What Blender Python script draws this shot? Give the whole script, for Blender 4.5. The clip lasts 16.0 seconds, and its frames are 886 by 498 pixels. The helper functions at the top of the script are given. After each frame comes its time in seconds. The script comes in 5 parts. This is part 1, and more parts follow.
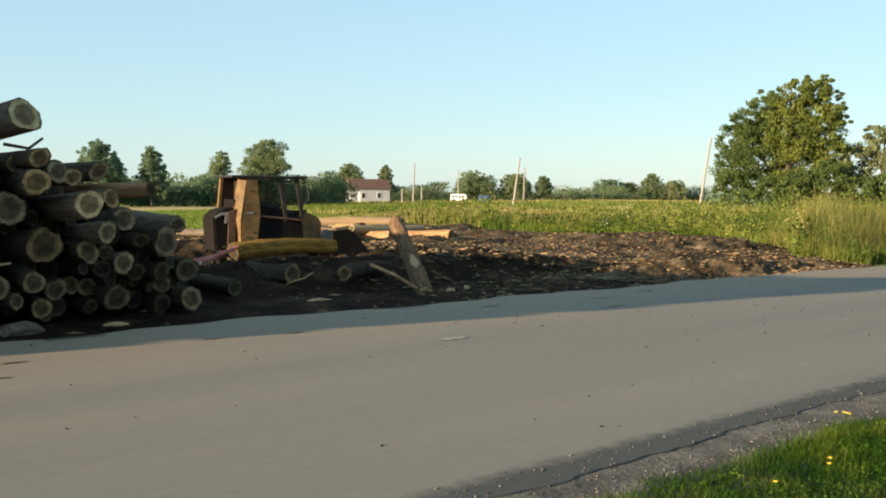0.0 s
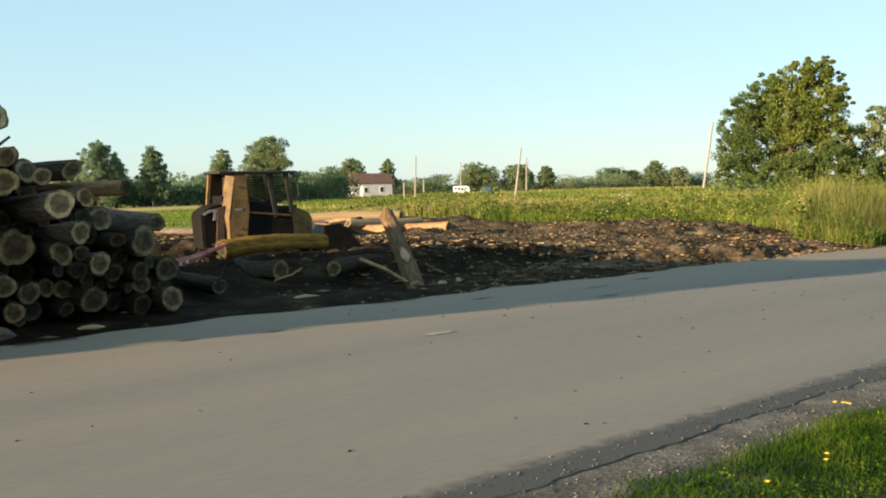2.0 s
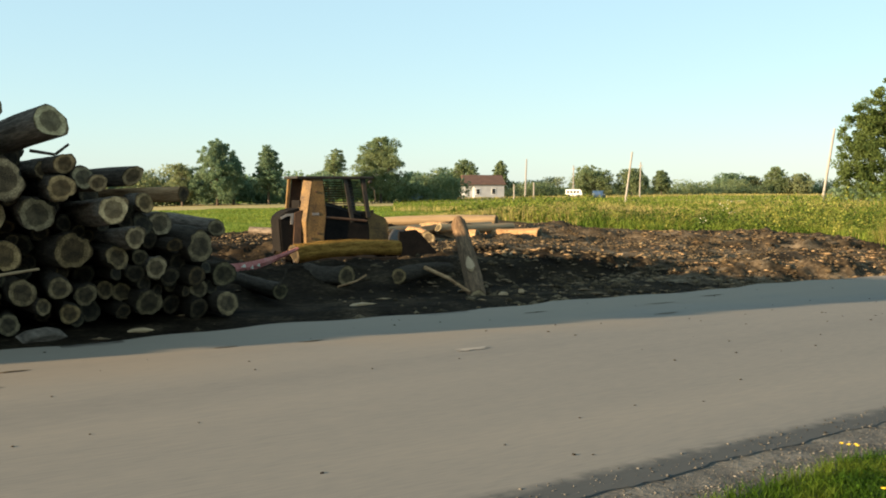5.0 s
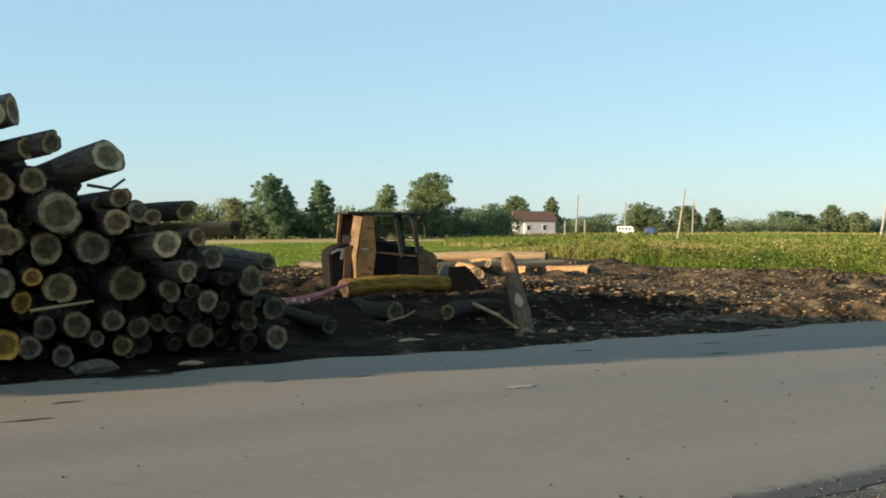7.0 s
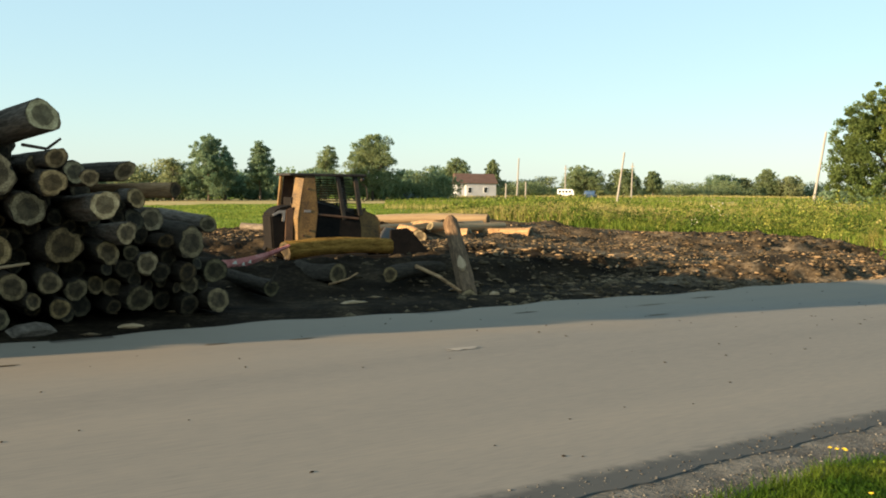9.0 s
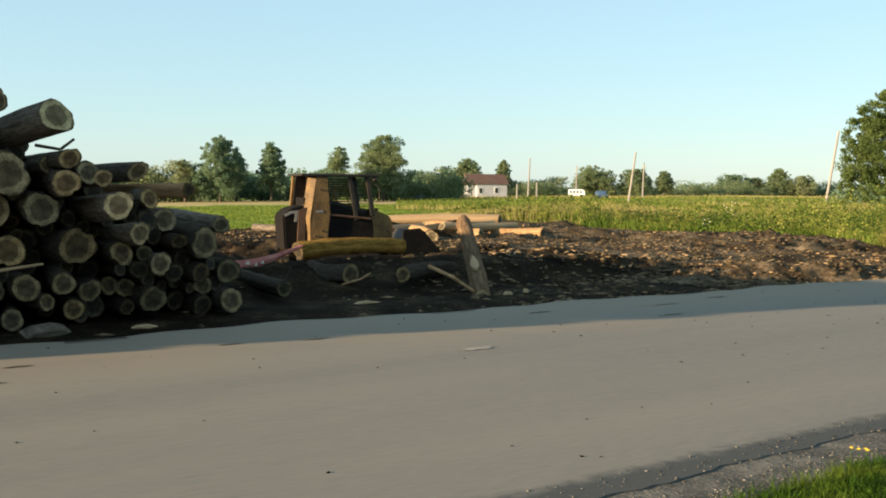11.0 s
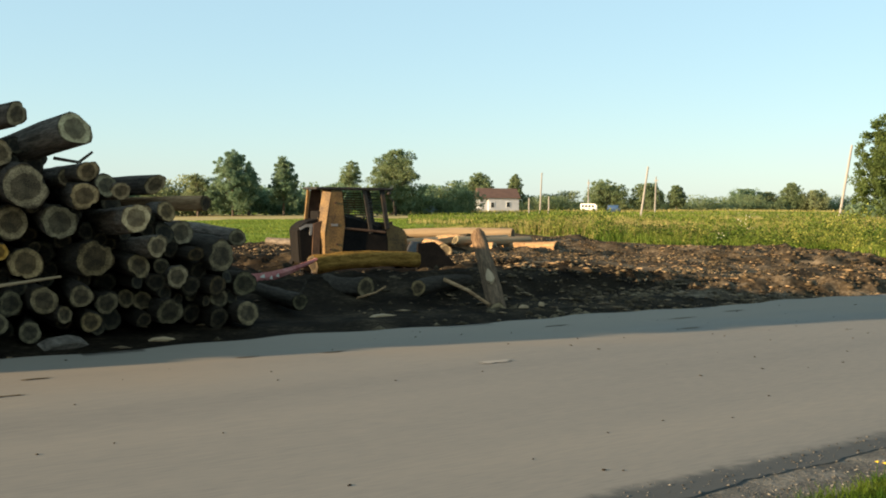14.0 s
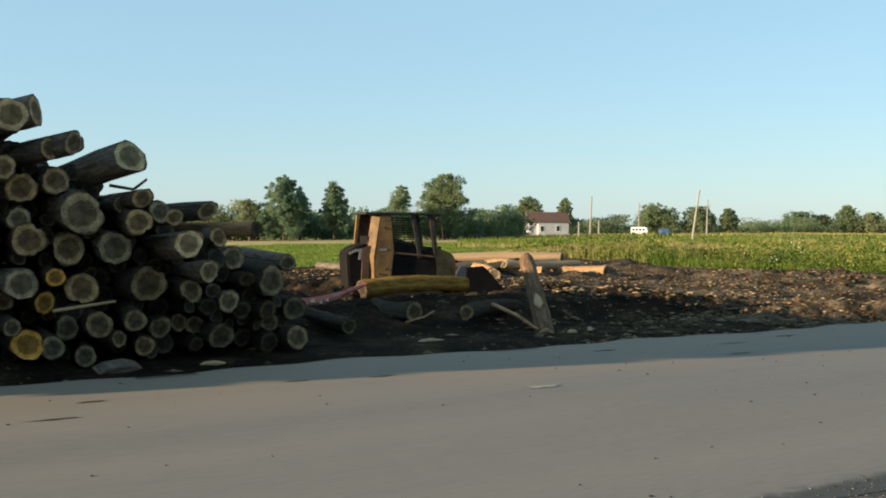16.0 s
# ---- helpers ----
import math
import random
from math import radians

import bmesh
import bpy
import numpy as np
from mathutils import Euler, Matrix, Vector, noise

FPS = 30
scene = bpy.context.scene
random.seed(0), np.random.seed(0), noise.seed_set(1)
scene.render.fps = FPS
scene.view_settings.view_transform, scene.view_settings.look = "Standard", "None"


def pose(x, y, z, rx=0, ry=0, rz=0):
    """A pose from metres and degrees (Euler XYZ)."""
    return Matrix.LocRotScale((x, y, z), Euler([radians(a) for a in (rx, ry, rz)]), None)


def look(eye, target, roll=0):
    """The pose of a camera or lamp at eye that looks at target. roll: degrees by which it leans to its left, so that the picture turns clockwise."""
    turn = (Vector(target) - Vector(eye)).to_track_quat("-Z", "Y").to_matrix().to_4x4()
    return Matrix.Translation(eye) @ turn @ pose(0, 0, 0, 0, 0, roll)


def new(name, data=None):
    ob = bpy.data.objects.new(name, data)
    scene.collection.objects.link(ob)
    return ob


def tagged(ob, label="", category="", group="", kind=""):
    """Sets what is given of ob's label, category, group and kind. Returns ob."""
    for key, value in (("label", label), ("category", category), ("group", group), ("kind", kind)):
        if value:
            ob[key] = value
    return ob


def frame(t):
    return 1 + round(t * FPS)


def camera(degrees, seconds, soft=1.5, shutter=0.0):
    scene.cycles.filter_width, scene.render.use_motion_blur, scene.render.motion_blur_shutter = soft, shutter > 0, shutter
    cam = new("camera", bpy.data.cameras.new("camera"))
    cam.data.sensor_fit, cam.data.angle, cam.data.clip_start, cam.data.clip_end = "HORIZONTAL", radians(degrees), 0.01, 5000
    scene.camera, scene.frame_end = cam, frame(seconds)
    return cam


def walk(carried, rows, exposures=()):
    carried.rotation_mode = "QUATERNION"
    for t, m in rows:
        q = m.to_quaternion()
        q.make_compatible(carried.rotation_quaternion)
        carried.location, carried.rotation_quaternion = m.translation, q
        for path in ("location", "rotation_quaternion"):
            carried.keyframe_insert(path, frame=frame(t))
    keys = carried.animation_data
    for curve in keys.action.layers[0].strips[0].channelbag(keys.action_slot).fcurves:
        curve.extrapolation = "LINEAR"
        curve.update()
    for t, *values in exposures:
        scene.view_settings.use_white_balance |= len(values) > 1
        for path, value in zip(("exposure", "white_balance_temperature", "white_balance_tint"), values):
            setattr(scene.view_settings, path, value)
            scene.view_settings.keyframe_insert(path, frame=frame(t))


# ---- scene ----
cam = camera(46.2, 16.0, soft=1.9)
PATH = [
    (0, (-0.908, 0.318, 1.571), (0.46, 1.772, 1.462), 0.7),
    (0.5, (-0.889, 0.322, 1.561), (0.469, 1.785, 1.441), -0.5),
    (1, (-0.844, 0.297, 1.566), (0.503, 1.769, 1.426), -1.2),
    (1.5, (-0.721, 0.35, 1.559), (0.629, 1.815, 1.378), -1.6),
    (2, (-0.462, 0.461, 1.535), (0.898, 1.921, 1.412), -0.8),
    (2.5, (-0.278, 0.316, 1.56), (1.063, 1.794, 1.434), -0.2),
    (3, (-0.08, 0.243, 1.577), (1.195, 1.779, 1.457), -1.3),
    (3.5, (0.103, 0.184, 1.624), (1.359, 1.736, 1.509), 0.4),
    (3.7, (0.144, 0.14, 1.631), (1.36, 1.723, 1.521), 0.3),
    (5.8, (0.211, -0.035, 1.67), (1.38, 1.583, 1.541), 0.2),
    (6, (0.216, -0.05, 1.668), (1.352, 1.59, 1.536), -0.4),
    (6.5, (0.211, 0.008, 1.648), (1.31, 1.676, 1.536), 0.0),
    (7, (0.211, -0.003, 1.673), (1.325, 1.656, 1.621), 0.7),
    (7.5, (0.251, 0.092, 1.674), (1.381, 1.74, 1.581), 0.5),
    (8, (0.239, 0.075, 1.672), (1.41, 1.692, 1.552), 0.5),
    (8.5, (0.206, 0.028, 1.664), (1.4, 1.627, 1.528), 0.8),
    (8.7, (0.19, 0.015, 1.676), (1.397, 1.605, 1.551), 1.0),
    (11, (0.193, 0.076, 1.66), (1.382, 1.679, 1.538), 0.8),
    (11.5, (0.195, 0.105, 1.654), (1.381, 1.71, 1.529), 0.8),
    (12, (0.191, 0.129, 1.646), (1.397, 1.718, 1.5), 0.6),
    (12.5, (0.197, 0.137, 1.647), (1.396, 1.731, 1.498), 0.8),
    (13, (0.184, 0.137, 1.643), (1.343, 1.759, 1.488), 1.1),
    (13.5, (0.174, 0.146, 1.642), (1.339, 1.766, 1.514), 1.2),
    (14, (0.156, 0.128, 1.643), (1.328, 1.746, 1.548), 0.8),
    (14.5, (0.141, 0.127, 1.65), (1.327, 1.735, 1.569), 0.8),
    (15, (0.138, 0.115, 1.651), (1.335, 1.716, 1.581), 0.6),
    (15.5, (0.115, 0.061, 1.658), (1.296, 1.674, 1.604), 0.6),
    (16, (0.141, 0.066, 1.655), (1.235, 1.74, 1.605), 0.6),
]
LIGHT = [(0, 1.47, 6900, 10), (1, 1.5, 6950, 10), (1.5, 1.62, 7500, 10), (2, 1.55, 7000, 10), (2.5, 1.6, 7200, 10), (3.5, 1.49, 6900, 10), (6, 1.66, 7400, 10), (6.5, 1.55, 7100, 10), (7, 1.33, 6500, 10), (8.5, 1.6, 7250, 10), (11, 1.5, 7000, 10), (11.5, 1.47, 6900, 10), (12, 1.63, 7350, 10),
         (13, 1.62, 7500, 10), (14.5, 1.42, 6800, 10), (16, 1.28, 6500, 10)]
walk(cam, [(t, look(eye, target, roll)) for t, eye, target, roll in PATH], LIGHT)

# ---- world, sun ----
SUN_TRAVEL, SUN_UP = -10.2, 10.5          # degrees: heading of the rays from +x, height of the sun
world = bpy.data.worlds.new("sky_world")
scene.world = world
world.use_nodes = True
wn = world.node_tree
sky = wn.nodes.new("ShaderNodeTexSky")
sky.sky_type = "NISHITA"
sky.sun_disc = False
sky.sun_elevation = radians(SUN_UP)
sky.sun_rotation = radians(SUN_TRAVEL - 90 + 22)
sky.air_density, sky.dust_density, sky.ozone_density = 1.0, 0.25, 2.5
haze = wn.nodes.new("ShaderNodeMix")                 # summer haze evens the sky out
haze.data_type = "RGBA"
haze.inputs["Factor"].default_value = 0.65
haze.inputs["B"].default_value = (1.75, 2.75, 3.4, 1)
wn.links.new(sky.outputs[0], haze.inputs["A"])
wn.links.new(haze.outputs["Result"], wn.nodes["Background"].inputs[0])
wn.nodes["Background"].inputs[1].default_value = 0.1
sun_data = bpy.data.lights.new("sun", "SUN")
sun_data.energy, sun_data.angle, sun_data.color = 5.0, radians(0.6), (1.0, 0.78, 0.52)
sun = new("sun", sun_data)
sa, se = radians(SUN_TRAVEL), radians(SUN_UP)
ray = Vector((math.cos(sa) * math.cos(se), math.sin(sa) * math.cos(se), -math.sin(se)))
sun.matrix_world = look(-ray * 200, (0, 0, 0))

# ---- materials ----
def material(name, colors, scale=6.0, rough=0.85, bump=0.3, fine=40.0, stretch=(1, 1, 1), island=0.0, random_ob=0.0, metal=0.0, spread=(0.3, 0.7), coords="Object", detail=8.0):
    """Noise at two scales through a colour ramp, with fine relief; island / random_ob: lightness spread by piece / by object."""
    m = bpy.data.materials.new(name)
    m.use_nodes = True
    t = m.node_tree
    b = t.nodes["Principled BSDF"]
    b.inputs["Roughness"].default_value, b.inputs["Metallic"].default_value = rough, metal
    b.inputs["Specular IOR Level"].default_value = 0.3
    co = t.nodes.new("ShaderNodeTexCoord")
    mp = t.nodes.new("ShaderNodeMapping")
    mp.inputs["Scale"].default_value = stretch
    t.links.new(co.outputs[coords], mp.inputs[0])
    n1, n2 = t.nodes.new("ShaderNodeTexNoise"), t.nodes.new("ShaderNodeTexNoise")
    for n, sc in ((n1, scale), (n2, fine)):
        n.inputs["Scale"].default_value, n.inputs["Detail"].default_value = sc, detail
        t.links.new(mp.outputs[0], n.inputs["Vector"])
    mix = t.nodes.new("ShaderNodeMath")
    mix.operation = "MULTIPLY_ADD"
    mix.inputs[1].default_value = 0.4
    t.links.new(n2.outputs[0], mix.inputs[0])
    half = t.nodes.new("ShaderNodeMath")
    half.operation = "MULTIPLY"
    half.inputs[1].default_value = 0.6
    t.links.new(n1.outputs[0], half.inputs[0])
    t.links.new(half.outputs[0], mix.inputs[2])
    ramp = t.nodes.new("ShaderNodeValToRGB")
    els = ramp.color_ramp.elements
    k = len(colors)
    for j, c in enumerate(colors):
        p = spread[0] + (spread[1] - spread[0]) * j / max(1, k - 1)
        e = els[j] if j < 2 else els.new(p)
        e.position, e.color = p, (*c, 1)
    t.links.new(mix.outputs[0], ramp.inputs[0])
    out = ramp.outputs[0]
    for amount, kind, socket in ((island, "ShaderNodeNewGeometry", "Random Per Island"), (random_ob, "ShaderNodeObjectInfo", "Random")):
        if amount:
            src = t.nodes.new(kind)
            rg = t.nodes.new("ShaderNodeMapRange")
            rg.inputs["To Min"].default_value, rg.inputs["To Max"].default_value = 1 - amount, 1 + amount
            t.links.new(src.outputs[socket], rg.inputs[0])
            hsv = t.nodes.new("ShaderNodeHueSaturation")
            t.links.new(rg.outputs[0], hsv.inputs["Value"])
            t.links.new(out, hsv.inputs["Color"])
            out = hsv.outputs[0]
    t.links.new(out, b.inputs["Base Color"])
    if bump:
        bp = t.nodes.new("ShaderNodeBump")
        bp.inputs["Strength"].default_value, bp.inputs["Distance"].default_value = bump, 0.03
        t.links.new(mix.outputs[0], bp.inputs["Height"])
        t.links.new(bp.outputs[0], b.inputs["Normal"])
    return m


def leafy(name, colors, scale, island=0.35, glow=0.42):
    """Leaves and blades: some of the light passes through."""
    m = material(name, colors, scale, 0.6, 0, 3.0, island=island, spread=(0.38, 0.62))
    t = m.node_tree
    b = t.nodes["Principled BSDF"]
    b.inputs["Specular IOR Level"].default_value = 0.08
    tr = t.nodes.new("ShaderNodeBsdfTranslucent")
    mx = t.nodes.new("ShaderNodeMixShader")
    mx.inputs[0].default_value = glow
    src = b.inputs["Base Color"].links[0].from_socket
    t.links.new(src, tr.inputs[0])
    o = t.nodes["Material Output"]
    t.links.new(b.outputs[0], mx.inputs[1])
    t.links.new(tr.outputs[0], mx.inputs[2])
    t.links.new(mx.outputs[0], o.inputs[0])
    return m


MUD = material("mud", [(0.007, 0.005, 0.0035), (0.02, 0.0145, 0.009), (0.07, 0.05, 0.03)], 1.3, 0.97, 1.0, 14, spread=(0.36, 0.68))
# paler copy of the mud: sunlight on the right part put into the colour
SUNLIT_MUD = material("sunlit_mud", [(0.018, 0.013, 0.0085), (0.068, 0.05, 0.032), (0.19, 0.145, 0.097)], 1.1, 0.97, 1.0, 12, spread=(0.36, 0.66))
CLOD = material("clod", [(0.02, 0.0145, 0.009), (0.075, 0.055, 0.033), (0.2, 0.15, 0.092)], 0.5, 0.97, 0.6, 30, island=0.5)
CHIP = material("wood_chip", [(0.07, 0.045, 0.024), (0.17, 0.11, 0.058), (0.32, 0.22, 0.12)], 5, 0.85, 0.2, 40, island=0.5)
FIELD = material("field_grass", [(0.09, 0.13, 0.02), (0.17, 0.2, 0.045), (0.26, 0.23, 0.09)], 0.12, 0.95, 0.6, 3.0, spread=(0.35, 0.68))
CROP = material("short_field", [(0.14, 0.2, 0.028), (0.2, 0.25, 0.04)], 0.5, 0.95, 0.6, 6.0)
DRY = material("dry_grass_field", [(0.3, 0.235, 0.1), (0.46, 0.36, 0.17)], 0.2, 0.95, 0.6, 3.0)
SOIL = material("lawn_soil", [(0.012, 0.022, 0.006), (0.03, 0.045, 0.012)], 3, 0.95, 0.5, 30)
SHOULDER = material("gravel_shoulder", [(0.035, 0.032, 0.027), (0.085, 0.076, 0.062), (0.18, 0.158, 0.125)], 3.2, 0.92, 1.0, 38, spread=(0.36, 0.66))
STONE = material("gravel_stone", [(0.035, 0.033, 0.029), (0.15, 0.138, 0.118)], 5, 0.9, 0.3, 50, island=0.8)
for dull in (MUD, SUNLIT_MUD, CLOD, FIELD, CROP, DRY):           # loose earth and grass have no sheen
    dull.node_tree.nodes["Principled BSDF"].inputs["Specular IOR Level"].default_value = 0.02
ASPHALT = material("asphalt", [(0.135, 0.126, 0.112), (0.182, 0.165, 0.14), (0.222, 0.194, 0.157)], 0.55, 0.9, 0.03, 60, stretch=(0.09, 1.0, 1), spread=(0.33, 0.67))
BARK = material("bark", [(0.042, 0.034, 0.026), (0.12, 0.096, 0.074), (0.22, 0.178, 0.138)], 3.5, 0.95, 1.0, 14, stretch=(1, 1, 4), random_ob=0.45)
OLDBARK = material("yellow_bark", [(0.07, 0.036, 0.012), (0.23, 0.12, 0.028), (0.38, 0.215, 0.055)], 3, 0.9, 0.9, 12, stretch=(1, 1, 3))
PEELED = material("peeled_wood", [(0.24, 0.155, 0.08), (0.42, 0.29, 0.16)], 2.5, 0.75, 0.3, 14, stretch=(1, 1, 1.5))
PINK = material("faded_pink_surface", [(0.28, 0.075, 0.065), (0.42, 0.15, 0.125), (0.6, 0.42, 0.36)], 3, 0.7, 0.3, 24, stretch=(1, 1, 0.3), spread=(0.35, 0.75))
BROWNBARK = material("brown_bark", [(0.13, 0.072, 0.036), (0.31, 0.185, 0.095), (0.45, 0.285, 0.15)], 3, 0.9, 0.9, 12, stretch=(1, 1, 3))
LEANBARK = material("torn_brown_bark", [(0.04, 0.026, 0.016), (0.125, 0.08, 0.048), (0.25, 0.16, 0.09)], 4, 0.92, 1.0, 12, stretch=(1, 1, 2.5))
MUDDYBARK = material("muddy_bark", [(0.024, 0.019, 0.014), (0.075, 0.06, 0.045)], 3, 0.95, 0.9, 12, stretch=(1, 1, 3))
for dull in (BARK, OLDBARK, BROWNBARK, LEANBARK, MUDDYBARK):
    dull.node_tree.nodes["Principled BSDF"].inputs["Specular IOR Level"].default_value = 0.03
ASPHALT.node_tree.nodes["Principled BSDF"].inputs["Specular IOR Level"].default_value = 0.15
YELLOW = material("worn_yellow_paint", [(0.05, 0.03, 0.017), (0.14, 0.082, 0.03), (0.235, 0.138, 0.047)], 3.5, 0.7, 0.15, 30, spread=(0.35, 0.66))
STEEL = material("dark_greasy_steel", [(0.012, 0.011, 0.01), (0.035, 0.03, 0.025), (0.08, 0.05, 0.03)], 5, 0.6, 0.2, 30, metal=0.3)
RUST = material("rusty_steel", [(0.05, 0.03, 0.02), (0.13, 0.07, 0.04)], 6, 0.8, 0.3, 30)
GREYPAINT = material("scuffed_grey_paint", [(0.13, 0.125, 0.12), (0.25, 0.24, 0.225)], 6, 0.6, 0.1, 30)
SEATVINYL = material("black_vinyl", [(0.012, 0.012, 0.013), (0.03, 0.03, 0.03)], 8, 0.5, 0.1, 60)
TRUNK = material("tree_bark", [(0.05, 0.038, 0.028), (0.12, 0.095, 0.07)], 3, 0.95, 0.8, 12, stretch=(1, 1, 0.3))
POLEWOOD = material("weathered_pole_wood", [(0.2, 0.185, 0.165), (0.33, 0.31, 0.28)], 2, 0.85, 0.3, 12, stretch=(1, 1, 0.1))
LEAF_A = leafy("leaf_sunlit_green", [(0.1, 0.145, 0.035), (0.165, 0.205, 0.05), (0.25, 0.27, 0.075)], 0.35, 0.35, 0.52)
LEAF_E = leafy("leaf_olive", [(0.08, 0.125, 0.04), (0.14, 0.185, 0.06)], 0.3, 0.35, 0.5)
# far leaves: distance haze put into the colour, lifted and bluer
LEAF_B = leafy("leaf_hazed_dark", [(0.125, 0.2, 0.12), (0.21, 0.28, 0.165)], 0.3, 0.3, 0.58)
LEAF_D = leafy("leaf_hazed_mid", [(0.15, 0.21, 0.11), (0.25, 0.295, 0.15)], 0.3, 0.3, 0.58)
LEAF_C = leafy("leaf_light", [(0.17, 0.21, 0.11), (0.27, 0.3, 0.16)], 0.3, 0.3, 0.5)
WEED = leafy("weed_blade", [(0.045, 0.085, 0.012), (0.105, 0.15, 0.024), (0.2, 0.215, 0.045)], 0.42, 0.45, 0.35)
# darker weed blade: shade of the road-facing side put into the colour
RANK = leafy("rank_weed_shaded", [(0.025, 0.05, 0.01), (0.08, 0.11, 0.022), (0.22, 0.2, 0.055)], 0.7, 0.5, 0.16)
STRAW = leafy("straw_blade", [(0.22, 0.2, 0.07), (0.34, 0.29, 0.11)], 0.3, 0.3, 0.3)
WEEDLEAF = leafy("weed_leaf", [(0.03, 0.065, 0.011), (0.11, 0.155, 0.028), (0.27, 0.265, 0.065)], 0.45, 0.45, 0.4)
LAWN = leafy("lawn_blade", [(0.012, 0.038, 0.004), (0.034, 0.075, 0.007), (0.1, 0.13, 0.018)], 1.6, 0.6, 0.3)
PETAL = material("yellow_petal", [(0.75, 0.45, 0.02), (0.85, 0.6, 0.05)], 30, 0.6, 0, 60)
SEEDHEAD = material("pale_flower", [(0.45, 0.43, 0.34), (0.65, 0.62, 0.52)], 10, 0.8, 0, 40)
DUST = material("road_dust", [(0.2, 0.178, 0.15), (0.3, 0.265, 0.22)], 3, 0.95, 0.2, 30)
SIDING = material("white_siding", [(0.3, 0.31, 0.33), (0.43, 0.44, 0.46)], 0.8, 0.7, 0.15, 6)
ROOF = material("brown_shingles", [(0.075, 0.043, 0.033), (0.14, 0.08, 0.06)], 1.2, 0.9, 0.4, 8)
WHITEPAINT = material("white_paint", [(0.7, 0.7, 0.7), (0.82, 0.82, 0.8)], 3, 0.4, 0, 20)
CARPAINT = material("blue_grey_car_paint", [(0.2, 0.25, 0.32), (0.26, 0.31, 0.38)], 3, 0.25, 0, 20)
BLACK = material("sooty_black_steel", [(0.006, 0.006, 0.006), (0.018, 0.015, 0.013)], 5, 0.9, 0.2, 30)
BLACK.node_tree.nodes["Principled BSDF"].inputs["Specular IOR Level"].default_value = 0.05
RUBBER = material("rubber", [(0.015, 0.015, 0.015), (0.03, 0.03, 0.03)], 8, 0.8, 0.2, 40)
PANE = material("dark_glass", [(0.02, 0.025, 0.03), (0.03, 0.035, 0.04)], 2, 0.06, 0, 10)


def band(m, y0, y1, color, noise_scale, most):
    """Dust or painted shade along the road: mixes a colour in from y0 (none) to y1 (most), broken up by noise."""
    t = m.node_tree
    b = t.nodes["Principled BSDF"]
    old = b.inputs["Base Color"].links[0].from_socket
    co, sep = t.nodes.new("ShaderNodeTexCoord"), t.nodes.new("ShaderNodeSeparateXYZ")
    noi, rg, mul = t.nodes.new("ShaderNodeTexNoise"), t.nodes.new("ShaderNodeMapRange"), t.nodes.new("ShaderNodeMath")
    warp = t.nodes.new("ShaderNodeMath")
    noi.inputs["Scale"].default_value, noi.inputs["Detail"].default_value = noise_scale, 8
    t.links.new(co.outputs["Object"], sep.inputs[0])
    t.links.new(co.outputs["Object"], noi.inputs["Vector"])
    warp.operation = "MULTIPLY_ADD"
    warp.inputs[1].default_value = abs(y1 - y0) * 1.2
    t.links.new(noi.outputs[0], warp.inputs[0])
    t.links.new(sep.outputs[1], warp.inputs[2])
    rg.interpolation_type = "SMOOTHSTEP"
    off = abs(y1 - y0) * 0.6
    rg.inputs["From Min"].default_value, rg.inputs["From Max"].default_value = y0 + off, y1 + off
    t.links.new(warp.outputs[0], rg.inputs[0])
    mul.operation = "MULTIPLY"
    mul.inputs[1].default_value = most
    t.links.new(rg.outputs[0], mul.inputs[0])
    mix = t.nodes.new("ShaderNodeMix")
    mix.data_type = "RGBA"
    mix.inputs["B"].default_value = (*color, 1)
    t.links.new(mul.outputs[0], mix.inputs["Factor"])
    t.links.new(old, mix.inputs["A"])
    t.links.new(mix.outputs["Result"], b.inputs["Base Color"])


band(ASPHALT, 8.0, 10.4, (0.24, 0.187, 0.132), 0.6, 0.6)     # tan dust tracked out of the log yard
band(ASPHALT, 4.42, 4.24, (0.045, 0.048, 0.047), 9.0, 0.85)      # crumbled near edge: its dark band of shade is put into the colour


